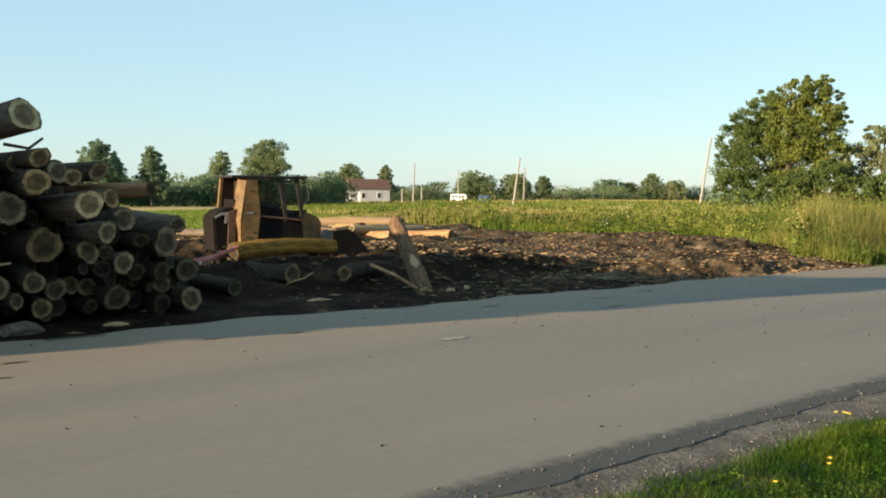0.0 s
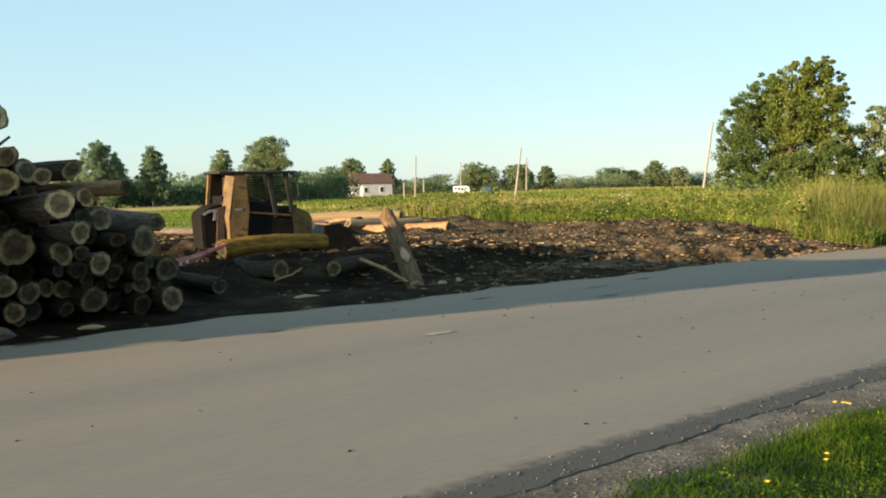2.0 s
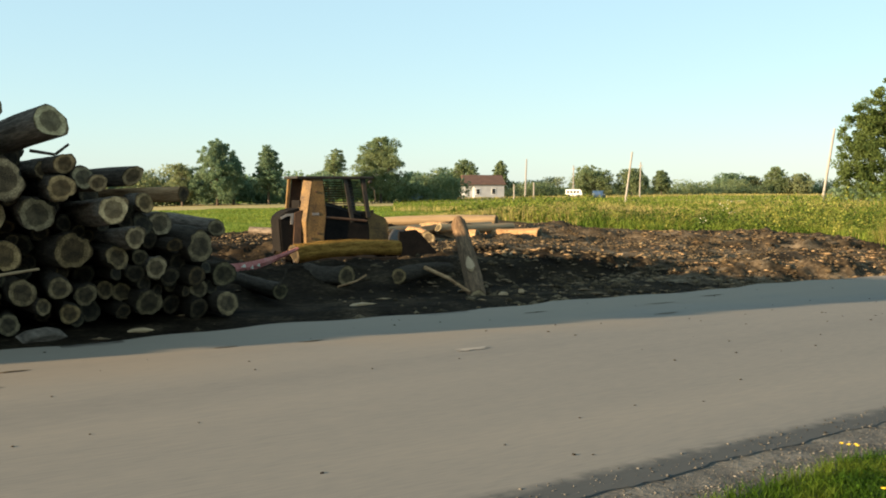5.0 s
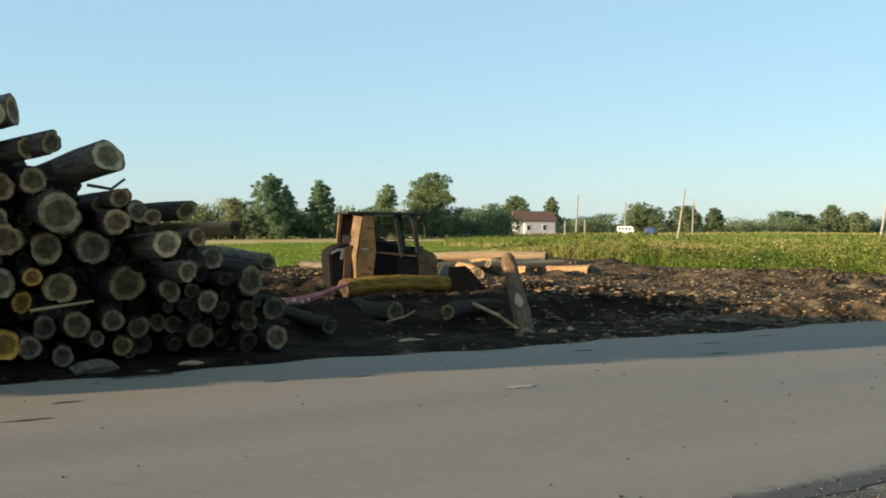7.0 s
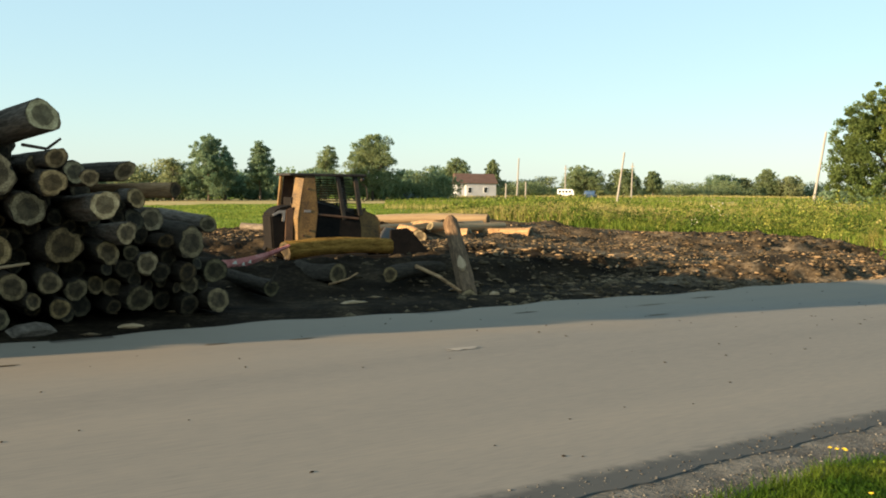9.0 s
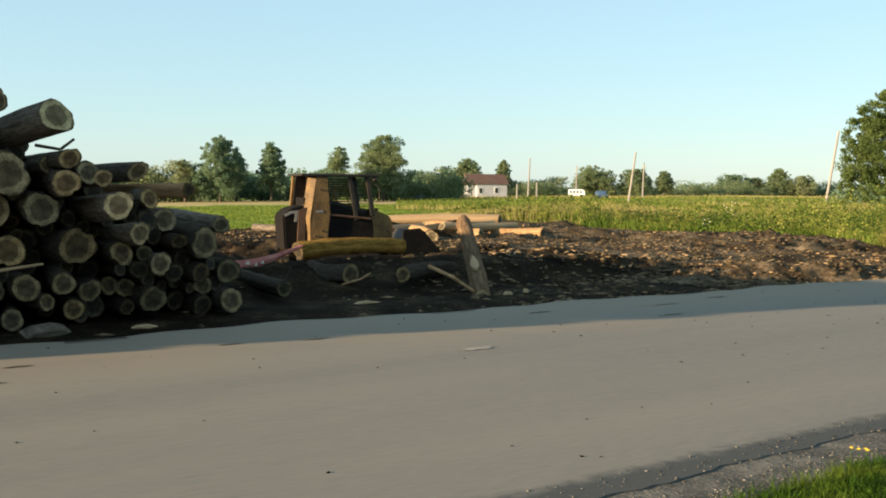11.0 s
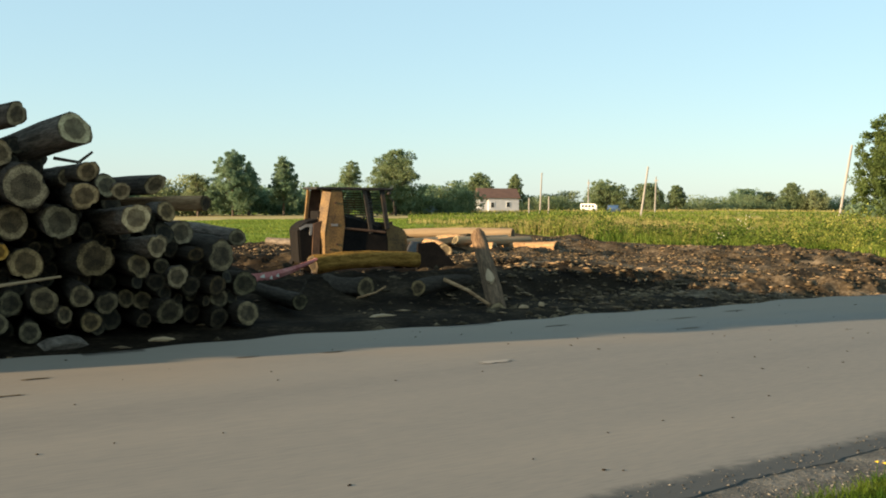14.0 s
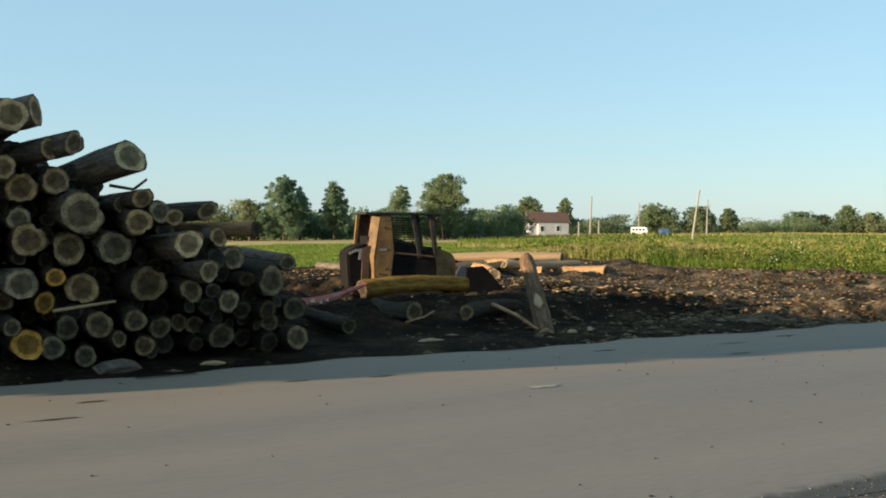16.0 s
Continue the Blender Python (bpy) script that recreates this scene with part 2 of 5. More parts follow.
def cut_wood(name, tones):
    """Sawn end grain: pale sapwood ring, darker heart, rings and checks; heart colour differs from log to log."""
    m = material(name, tones, 1.6, 0.9, 0.4, 14, spread=(0.36, 0.62))
    t = m.node_tree
    b = t.nodes["Principled BSDF"]
    grain = b.inputs["Base Color"].links[0].from_socket
    co = t.nodes.new("ShaderNodeTexCoord")
    sep = t.nodes.new("ShaderNodeSeparateXYZ")
    noi = t.nodes.new("ShaderNodeTexNoise")
    noi.inputs["Scale"].default_value = 2.2
    t.links.new(co.outputs["Object"], noi.inputs["Vector"])
    addv = t.nodes.new("ShaderNodeVectorMath")
    addv.operation = "MULTIPLY_ADD"
    addv.inputs[1].default_value = (0.5, 0.5, 0)
    t.links.new(noi.outputs["Color"], addv.inputs[0])
    t.links.new(co.outputs["Object"], addv.inputs[2])
    sub = t.nodes.new("ShaderNodeVectorMath")
    sub.operation = "SUBTRACT"
    sub.inputs[1].default_value = (0.25, 0.25, 0)
    t.links.new(addv.outputs[0], sub.inputs[0])
    t.links.new(sub.outputs[0], sep.inputs[0])
    cmb = t.nodes.new("ShaderNodeCombineXYZ")
    t.links.new(sep.outputs[0], cmb.inputs[0])
    t.links.new(sep.outputs[1], cmb.inputs[1])
    ln = t.nodes.new("ShaderNodeVectorMath")
    ln.operation = "LENGTH"
    t.links.new(cmb.outputs[0], ln.inputs[0])
    ramp = t.nodes.new("ShaderNodeValToRGB")
    els = ramp.color_ramp.elements
    els[0].position, els[0].color = 0.0, (0.5, 0.46, 0.4, 1)
    els[1].position, els[1].color = 0.58, (0.62, 0.55, 0.46, 1)
    for p, c in ((0.68, (1.55, 1.45, 1.25)), (0.9, (1.6, 1.5, 1.3)), (0.97, (0.5, 0.42, 0.33))):
        e = els.new(p)
        e.color = (*c, 1)
    t.links.new(ln.outputs["Value"], ramp.inputs[0])
    wave = t.nodes.new("ShaderNodeMath")
    wave.operation = "SINE"
    w0 = t.nodes.new("ShaderNodeMath")
    w0.operation = "MULTIPLY"
    w0.inputs[1].default_value = 60
    t.links.new(ln.outputs["Value"], w0.inputs[0])
    t.links.new(w0.outputs[0], wave.inputs[0])
    info = t.nodes.new("ShaderNodeObjectInfo")
    tone = t.nodes.new("ShaderNodeValToRGB")
    te = tone.color_ramp.elements
    te[0].position, te[0].color = 0.0, (0.75, 0.8, 0.72, 1)
    te[1].position, te[1].color = 0.5, (1.0, 0.98, 0.9, 1)
    for p, c in ((0.8, (1.2, 1.1, 0.92)), (1.0, (1.32, 1.12, 0.8))):
        e = te.new(p)
        e.color = (*c, 1)
    t.links.new(info.outputs["Random"], tone.inputs[0])
    out = grain
    for src in (ramp.outputs[0], tone.outputs[0]):
        mul = t.nodes.new("ShaderNodeMix")
        mul.data_type, mul.blend_type = "RGBA", "MULTIPLY"
        mul.inputs["Factor"].default_value = 1
        t.links.new(out, mul.inputs["A"])
        t.links.new(src, mul.inputs["B"])
        out = mul.outputs["Result"]
    ringed = t.nodes.new("ShaderNodeMapRange")
    ringed.inputs["From Min"].default_value, ringed.inputs["To Min"].default_value, ringed.inputs["To Max"].default_value = -1, 0.86, 1.08
    t.links.new(wave.outputs[0], ringed.inputs[0])
    hsv = t.nodes.new("ShaderNodeHueSaturation")
    t.links.new(ringed.outputs[0], hsv.inputs["Value"])
    t.links.new(out, hsv.inputs["Color"])
    t.links.new(hsv.outputs[0], b.inputs["Base Color"])
    return m


CUT = cut_wood("cut_end_grain", [(0.05, 0.041, 0.029), (0.135, 0.11, 0.077), (0.24, 0.2, 0.145)])
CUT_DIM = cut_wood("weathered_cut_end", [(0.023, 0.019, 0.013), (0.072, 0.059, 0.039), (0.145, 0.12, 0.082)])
CUT_MUDDY_SHADED = cut_wood("muddy_shaded_cut_end", [(0.011, 0.009, 0.007), (0.03, 0.025, 0.017), (0.066, 0.054, 0.038)])
CUT_ORANGE = cut_wood("orange_cut_end", [(0.12, 0.056, 0.01), (0.29, 0.15, 0.03), (0.42, 0.25, 0.065)])
CUT_PALE = cut_wood("pale_cut_end", [(0.12, 0.093, 0.06), (0.26, 0.205, 0.135), (0.42, 0.35, 0.245)])


# ---- mesh helpers ----
def mesh_of(name, bm, mat):
    me = bpy.data.meshes.new(name)
    bm.to_mesh(me)
    bm.free()
    me.materials.append(mat)
    return me


def part(name, bm, mat, parent, label=""):
    ob = new(name, mesh_of(name, bm, mat))
    ob.parent = parent
    return tagged(ob, label) if label else ob


def solid(verts, quads, name, mat, smooth=False):
    me = bpy.data.meshes.new(name)
    me.from_pydata([tuple(v) for v in verts], [], quads)
    me.materials.append(mat)
    if smooth:
        me.shade_smooth()
    return me


def quads_mesh(name, corners, mat, tri=False):
    """A mesh of loose quads (n, 4, 3) or triangles (n, 3, 3)."""
    n, k = corners.shape[:2]
    me = bpy.data.meshes.new(name)
    me.vertices.add(n * k)
    me.vertices.foreach_set("co", corners.astype(np.float32).ravel())
    me.loops.add(n * k)
    me.loops.foreach_set("vertex_index", np.arange(n * k, dtype=np.int32))
    me.polygons.add(n)
    me.polygons.foreach_set("loop_start", np.arange(0, n * k, k, dtype=np.int32))
    me.update(calc_edges=True)
    me.materials.append(mat)
    return me


def bar(bm, a, b, r, r2=None, sides=6):
    """A round bar from a to b, tapering from r to r2."""
    a, b = Vector(a), Vector(b)
    r2 = r if r2 is None else r2
    d = b - a
    m = Matrix.Translation((a + b) / 2) @ d.to_track_quat("Z", "Y").to_matrix().to_4x4()
    bmesh.ops.create_cone(bm, cap_ends=True, segments=sides, radius1=r, radius2=r2, depth=d.length, matrix=m)
    return bm


def box(bm, lo, hi, bevel=0.0, turn=None):
    lo, hi = Vector(lo), Vector(hi)
    m = Matrix.Translation((lo + hi) / 2) @ Matrix.Diagonal((*(hi - lo), 1))
    r = bmesh.ops.create_cube(bm, size=1, matrix=(turn or Matrix()) @ m)
    if bevel:
        edges = {e for v in r["verts"] for e in v.link_edges}
        bmesh.ops.bevel(bm, geom=list(edges), offset=bevel, segments=2, affect="EDGES", profile=0.5)
    return bm


def prism(bm, outline, y0, y1):
    """A plate: an outline in x, z drawn out from y0 to y1."""
    a = [bm.verts.new((x, y0, z)) for x, z in outline]
    b = [bm.verts.new((x, y1, z)) for x, z in outline]
    k = len(a)
    bm.faces.new(a)
    bm.faces.new(b[::-1])
    for j in range(k):
        bm.faces.new((a[j], b[j], b[(j + 1) % k], a[(j + 1) % k]))
    bmesh.ops.recalc_face_normals(bm, faces=bm.faces[:])
    return bm


# ---- the ground ----
ROAD_FAR, ROAD_NEAR, LAWN_EDGE = 11.0, 4.04, 3.6


def mud_share(x, y):
    """How far inside the mud a place lies, in metres (negative: outside)."""
    wob = 0.7 * np.sin(x * 0.9 + 1.3 * np.sin(y * 0.5)) + 0.4 * np.sin(y * 1.7 + x * 0.4)
    right = np.interp(y, [10, 12, 16, 22, 25, 28, 33, 40], [22.5, 23, 28, 34.5, 33.7, 31.8, 31.8, 33]) + wob * 0.6
    top = np.interp(x, [-40, 15, 18, 26, 33], [34, 35, 34.5, 38, 40]) + wob * 0.6
    return np.minimum(np.minimum(right - x, top - y), y - ROAD_FAR + 0.1 * wob)


def bumps(x, y, seed, waves, lo, hi):
    rng = np.random.RandomState(seed)
    z = np.zeros_like(x)
    for _ in range(waves):
        k = math.exp(rng.uniform(math.log(lo), math.log(hi)))
        a, p = rng.uniform(0, math.tau, 2)
        u = (x * math.cos(a) + y * math.sin(a)) * k
        v = (y * math.cos(a) - x * math.sin(a)) * k * 0.6
        z += np.sin(u + p + 1.5 * np.sin(v + 2 * p)) / k ** 0.75
    return z / waves ** 0.5


def lattice(x, y, seed):
    """Smooth value noise between -1 and 1, one cell to the unit."""
    table = np.random.RandomState(seed).uniform(-1, 1, (64, 64))
    i, j = np.floor(x).astype(int), np.floor(y).astype(int)
    u, v = x - i, y - j
    u, v = u * u * (3 - 2 * u), v * v * (3 - 2 * v)
    a, b = table[i % 64, j % 64], table[(i + 1) % 64, j % 64]
    c, d = table[i % 64, (j + 1) % 64], table[(i + 1) % 64, (j + 1) % 64]
    return (a * (1 - u) + b * u) * (1 - v) + (c * (1 - u) + d * u) * v


def churned(x, y):
    """Churned mud: sharp-edged lumps of falling size."""
    z, a = np.zeros_like(x), 1.0
    for k, f in enumerate((0.55, 1.1, 2.3, 4.6, 8.5)):
        c, s = math.cos(0.7 * k + 0.3), math.sin(0.7 * k + 0.3)
        n = lattice((x * c - y * s) * f + 9.1 * k, (x * s + y * c) * f * 1.25 + 4.7 * k, 200 + k)
        z += a * (0.5 - np.abs(n)) if k % 2 else a * n * 0.6
        a *= 0.62
    return z


def height(x, y):
    x, y = np.asarray(x, float), np.asarray(y, float)
    far = -0.014 * np.maximum(0, y - 0.75 * x - 12) * np.clip((y - 30) / 60, 0, 1)
    far = np.maximum(far, -2.2)
    m = np.clip(mud_share(x, y) / 0.8, 0, 1)
    ridge = 0.30 * np.exp(-(((y - 16.0) / 1.1) ** 2)) * np.clip((x - 6) / 2, 0, 1) * np.clip((20 - x) / 8, 0, 1)
    ridge += 0.12 * np.exp(-(((y - 14.2 - 0.05 * x) / 0.6) ** 2)) * np.clip((x - 10) / 2, 0, 1) * np.clip((26 - x) / 6, 0, 1)
    ruts = 0.12 * bumps(x * 0.5, y, 3, 5, 0.8, 2.2)
    clods = 0.2 * churned(x, y)
    lumps = 0.13 * np.maximum(0, lattice(x * 1.1, y * 1.6, 207) - 0.1) + 0.16 * np.maximum(0, lattice(x * 3.3 + 0.4 * y, y * 3.9, 208) - 0.2)
    clods = clods * np.interp(x, [12, 16], [1, 0.62]) + lumps * np.interp(x, [7.5, 12, 18], [0.25, 1, 0.7])
    calm = np.clip((np.hypot(x - 11.2, y - 18.2) - 1.2) / 1.5, 0.25, 1)
    rough = m * calm * (ruts + clods * (0.6 + 0.8 * np.clip(bumps(x, y, 9, 4, 0.3, 0.8), -0.5, 1)))
    base = np.where(y < ROAD_FAR, -0.09, -0.04)
    base = np.where(y < ROAD_NEAR + 0.2, -0.041 + 0.03 * np.clip(LAWN_EDGE - y, 0, 1), base)
    out = 0.03 * bumps(x, y, 11, 6, 0.1, 0.6) * np.clip((y - 24) / 20, 0, 1)
    return base + far + ridge * m + rough + out


def spaced(stops):
    """Coordinates with a step for each stretch: (from, to, step), ..."""
    out = []
    for a, b, st in stops:
        out += list(np.arange(a, b - 1e-6, st))
    return np.array(out + [stops[-1][1]])


def sheet(name, xs, ys, zfun, pick, mats):
    gx, gy = np.meshgrid(xs, ys)
    gz = zfun(gx, gy)
    nx, ny = len(xs), len(ys)
    me = bpy.data.meshes.new(name)
    me.vertices.add(nx * ny)
    me.vertices.foreach_set("co", np.stack([gx, gy, gz], -1).astype(np.float32).ravel())
    i = (np.arange(ny - 1)[:, None] * nx + np.arange(nx - 1)[None]).ravel()
    q = np.stack([i, i + 1, i + nx + 1, i + nx], -1).astype(np.int32)
    me.loops.add(q.size)
    me.loops.foreach_set("vertex_index", q.ravel())
    me.polygons.add(len(q))
    me.polygons.foreach_set("loop_start", np.arange(0, q.size, 4, dtype=np.int32))
    cx, cy = gx.ravel()[q].mean(1), gy.ravel()[q].mean(1)
    for m in mats:
        me.materials.append(m)
    me.polygons.foreach_set("material_index", pick(cx, cy).astype(np.int32))
    me.polygons.foreach_set("use_smooth", np.ones(len(q), dtype=bool))
    me.update(calc_edges=True)
    return new(name, me)


def ground_kind(x, y):
    k = np.full(x.shape, 1)                                   # rank field grass
    k[(x < 0.70 * y) & (y > 30)] = 2                          # short green field
    strip = (x < 0.72 * y) & (y > 98 + 0.05 * x + 1.5 * np.sin(x * 0.3)) & (y < 160)
    k[strip] = 3
    k[(np.hypot(x, y) > 75) & (x >= 0.72 * y)] = 3
    k[np.hypot(x, y) > 330] = 1
    k[mud_share(x, y) > 0] = 0
    # sunlit right part of the mud takes the paler copy
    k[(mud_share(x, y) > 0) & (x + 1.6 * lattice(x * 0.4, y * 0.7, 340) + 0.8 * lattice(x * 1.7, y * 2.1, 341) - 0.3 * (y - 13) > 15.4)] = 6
    k[(y > ROAD_FAR - 0.7) & (y < ROAD_FAR + 0.1) & (x < 22.5)] = 0
    k[y < ROAD_FAR - 0.6] = 5
    k[y < LAWN_EDGE - 0.3 + 0.08 * np.sin(x * 2.3) + 0.05 * np.sin(x * 7.1)] = 4
    return k


gx = spaced([(-1500, -200, 100), (-200, -40, 10), (-40, -8, 1.2), (-8, 1, 0.3), (1, 20, 0.07), (20, 42, 0.14), (42, 120, 3), (120, 400, 14), (400, 2500, 150)])
gy = spaced([(-1500, -200, 100), (-200, -20, 10), (-20, 0, 1), (0, 3.2, 0.2), (3.2, 4.2, 0.05), (4.2, 10.6, 0.4), (10.6, 18, 0.065), (18, 24, 0.11), (24, 40, 0.2), (40, 120, 2), (120, 400, 14), (400, 2500, 150)])
ground = sheet("ground", gx, gy, height, ground_kind, [MUD, FIELD, CROP, DRY, SOIL, SHOULDER, SUNLIT_MUD])
tagged(ground, "flat open land of churned mud, fields and mown lawn", "ground", kind="structure")


def road_z(x, y):
    edge = np.minimum(y - ROAD_NEAR, ROAD_FAR - y)
    return 0.012 - 0.022 * np.maximum(0, 6.2 - y) - 0.004 * np.maximum(0, y - 9) + 0.006 * bumps(x, y, 21, 5, 0.3, 1.5) - np.where(edge < -0.002, 0.06, 0)


rx = spaced([(-300, -10, 10), (-10, 1, 0.25), (1, 12, 0.06), (12, 30, 0.25), (30, 120, 3), (120, 900, 30)])
ry = np.concatenate([[ROAD_NEAR - 0.004, ROAD_NEAR, ROAD_NEAR + 0.008, ROAD_NEAR + 0.1], np.arange(ROAD_NEAR + 0.3, ROAD_FAR - 0.2, 0.3), [ROAD_FAR - 0.1, ROAD_FAR - 0.008, ROAD_FAR, ROAD_FAR + 0.004]])
road = sheet("road", rx, ry, road_z, lambda x, y: np.zeros(x.shape), [ASPHALT])
co = np.zeros(len(road.data.vertices) * 3, np.float32)
road.data.vertices.foreach_get("co", co)
co = co.reshape(-1, 3)
farside = co[:, 1] > ROAD_FAR - 0.05
rag = 0.04 * lattice(co[:, 0] * 1.1, co[:, 0] * 0 + 2.2, 330) + 0.03 * lattice(co[:, 0] * 3.7, co[:, 0] * 0 + 5.2, 331) + 0.02 * lattice(co[:, 0] * 9.0, co[:, 0] * 0 + 8.2, 332)
co[:, 1] += rag * np.clip((ROAD_NEAR + 0.7 - co[:, 1]) / 0.6, 0, 1)
co[farside, 1] += 0.10 * np.sin(co[farside, 0] * 1.3) + 0.06 * np.sin(co[farside, 0] * 4.1 + 2)
road.data.vertices.foreach_set("co", co.ravel())
road.data.update()
tagged(road, "worn tan-grey asphalt country road with ragged edges", "road", kind="structure")


def z_at(x, y):
    return float(height(np.array([x]), np.array([y]))[0])


# ---- logs ----
def log_meshes(name, mat, seed, bow=0.25, taper=0.1, end=None):
    """A log of radius 1 and length 1 along z, and its sawn end."""
    rng = np.random.RandomState(seed)
    sides, rings = 22, 9
    ph = rng.uniform(0, math.tau, 6)
    lump = rng.uniform(0.03, 0.1, 3)
    tilt = rng.uniform(-0.022, 0.022, 2)
    verts, quads = [], []
    outline = [1 + lump[0] * math.sin(2 * a + ph[0]) + lump[1] * math.sin(3 * a + ph[1]) + 0.6 * lump[2] * math.sin(7 * a + ph[2]) for a in np.linspace(0, math.tau, sides, endpoint=False)]
    for j in range(rings):
        z = j / (rings - 1)
        cx, cy = bow * math.sin(math.pi * z) * math.cos(ph[3]), bow * math.sin(math.pi * z) * math.sin(ph[3])
        for k in range(sides):
            a = math.tau * k / sides
            r = outline[k] * (1 - taper * z) * (1 + (rng.uniform(-0.07, 0.07) if 0 < j < rings - 1 else rng.uniform(-0.05, 0.045)))
            slope = (tilt[0] * math.cos(a) + tilt[1] * math.sin(a)) if j == 0 else 0
            verts.append((cx + r * math.cos(a), cy + r * math.sin(a), z + slope))
    for j in range(rings - 1):
        for k in range(sides):
            p, q = j * sides + k, j * sides + (k + 1) % sides
            quads.append((p, q, q + sides, p + sides))
    quads.append(tuple(range(sides))[::-1])
    quads.append(tuple(range((rings - 1) * sides, rings * sides)))
    body = solid(verts, quads, name, mat, True)
    ends = []
    for z, j, s in ((-0.0025, 0, 1), (1.0025, rings - 1, -1)):
        rim = [verts[j * sides + k] for k in range(sides)]
        lift = (tilt if s > 0 else np.zeros(2))
        vs = [(x * f, y * f, z + f * (lift[0] * x + lift[1] * y) - (0.002 * s * rng.uniform(0, 1) if f < 0.9 else 0)) for f in (0.96, 0.5) for x, y, _ in rim] + [(0, 0, z)]
        fs = [(k, sides + k, sides + (k + 1) % sides, (k + 1) % sides) for k in range(sides)]
        fs += [(sides + k, 2 * sides, sides + (k + 1) % sides) for k in range(sides)]
        if s < 0:
            fs = [f[::-1] for f in fs]
        ends.append(solid(vs, fs, "cut_end", end or CUT))
    return body, ends


LOGS = [log_meshes("log", BARK, 30 + k, 0.2 + 0.15 * (k % 3)) for k in range(7)]
BROWN_LOGS = [log_meshes("log", BROWNBARK, 80 + k, 0.3) for k in range(3)]
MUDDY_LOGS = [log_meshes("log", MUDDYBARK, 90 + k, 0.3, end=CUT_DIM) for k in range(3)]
# deep shade between the front logs is put into these end colours
HIDDEN_LOGS = [log_meshes("log", MUDDYBARK, 95 + k, 0.3, end=CUT_MUDDY_SHADED) for k in range(3)]
ORANGE_LOG = log_meshes("log", MUDDYBARK, 99, 0.3, end=CUT_ORANGE)
PALE_END_LOG = log_meshes("log", BARK, 101, 0.3, end=CUT_PALE)
PALE_LOGS = [log_meshes("log", PEELED, 60 + k, 0.3) for k in range(3)]
PALER_LOG = log_meshes("log", BROWNBARK, 77, 0.3, end=CUT_MUDDY_SHADED)
BUTT_LOG = log_meshes("log", BARK, 79, 0.1, 0.4, end=CUT_PALE)
LEAN_LOG = log_meshes("log", LEANBARK, 85, 0.3)
YELLOW_LOG = log_meshes("log", OLDBARK, 71, 0.35, 0.2, end=CUT_MUDDY_SHADED)
log_rng = random.Random(12)


def log(a, b, r, meshes=None, label="", group="", turn=None):
    """A log from its sawn end a to its other end b, of radius r."""
    body, ends = meshes or LOGS[log_rng.randrange(len(LOGS))]
    a, b = Vector(a), Vector(b)
    d = b - a
    ob = new("log", body)
    spin = Matrix.Rotation(log_rng.uniform(0, math.tau) if turn is None else turn, 4, "Z")
    ob.matrix_world = Matrix.Translation(a) @ d.to_track_quat("Z", "Y").to_matrix().to_4x4() @ spin @ Matrix.Diagonal((r, r, d.length, 1))
    for e in ends:
        new("cut_end", e).parent = ob
    tagged(ob, label or "freshly sawn log with dark rough bark in a pile", "log", group or "logs of the roadside pile")
    return ob


# sawn ends of the pile, course by course: x, y, height, radius
TOP_COURSE = [(2.64, 12.1, 2.84, 0.17), (2.32, 11.74, 2.75, 0.18), (2.95, 11.69, 2.48, 0.13), (2.72, 11.84, 2.42, 0.13), (3.62, 11.93, 2.37, 0.2), (2.26, 11.84, 2.20, 0.13),
              (2.85, 12.08, 2.08, 0.15), (2.50, 12.15, 1.99, 0.17), (3.71, 11.73, 1.90, 0.12), (3.60, 12.2, 1.83, 0.10)]
UPPER_COURSE = [(4.79, 12.6, 1.78, 0.12), (3.90, 11.7, 1.75, 0.13), (3.09, 11.9, 1.72, 0.24), (4.05, 11.66, 1.69, 0.10), (2.48, 12.16, 1.65, 0.13), (3.66, 11.7, 1.63, 0.15), (5.28, 12.2, 1.56, 0.10),
                (4.90, 12.5, 1.45, 0.13), (2.57, 12.1, 1.42, 0.19), (4.16, 11.48, 1.39, 0.16), (3.50, 12.08, 1.33, 0.20), (3.04, 12.3, 1.32, 0.19), (5.17, 12.7, 1.18, 0.16), (6.03, 12.9, 1.10, 0.11)]
MIDDLE_COURSE = [(4.52, 11.79, 1.06, 0.14), (2.75, 11.65, 1.03, 0.10), (2.45, 11.88, 0.95, 0.18), (3.88, 12.05, 0.91, 0.22), (5.51, 12.24, 0.90, 0.20), (3.19, 12.3, 0.86, 0.19), (4.37, 11.98, 0.82, 0.14),
                 (4.83, 12.5, 0.78, 0.10), (2.31, 12.12, 0.76, 0.11), (2.75, 12.16, 0.72, 0.13), (4.94, 12.24, 0.66, 0.14), (3.63, 11.72, 0.52, 0.13), (5.95, 12.5, 0.52, 0.16), (2.31, 11.63, 0.51, 0.10)]
BOTTOM_COURSE = [(3.29, 11.94, 0.47, 0.15), (2.99, 12.15, 0.43, 0.14), (5.32, 12.7, 0.42, 0.13), (4.43, 12.6, 0.39, 0.12), (4.04, 12.11, 0.39, 0.14), (4.64, 12.6, 0.35, 0.12), (5.64, 12.6, 0.34, 0.12),
                 (3.49, 11.86, 0.31, 0.10), (2.52, 11.91, 0.29, 0.17), (2.77, 11.85, 0.25, 0.13), (4.83, 12.2, 0.24, 0.17), (3.81, 11.96, 0.20, 0.12), (5.90, 12.3, 0.16, 0.16), (7.26, 13.44, 0.14, 0.12), (3.15, 11.98, 0.12, 0.12)]
SPECIAL = {(3.62, 2.37): BUTT_LOG, (5.28, 1.56): PALER_LOG}
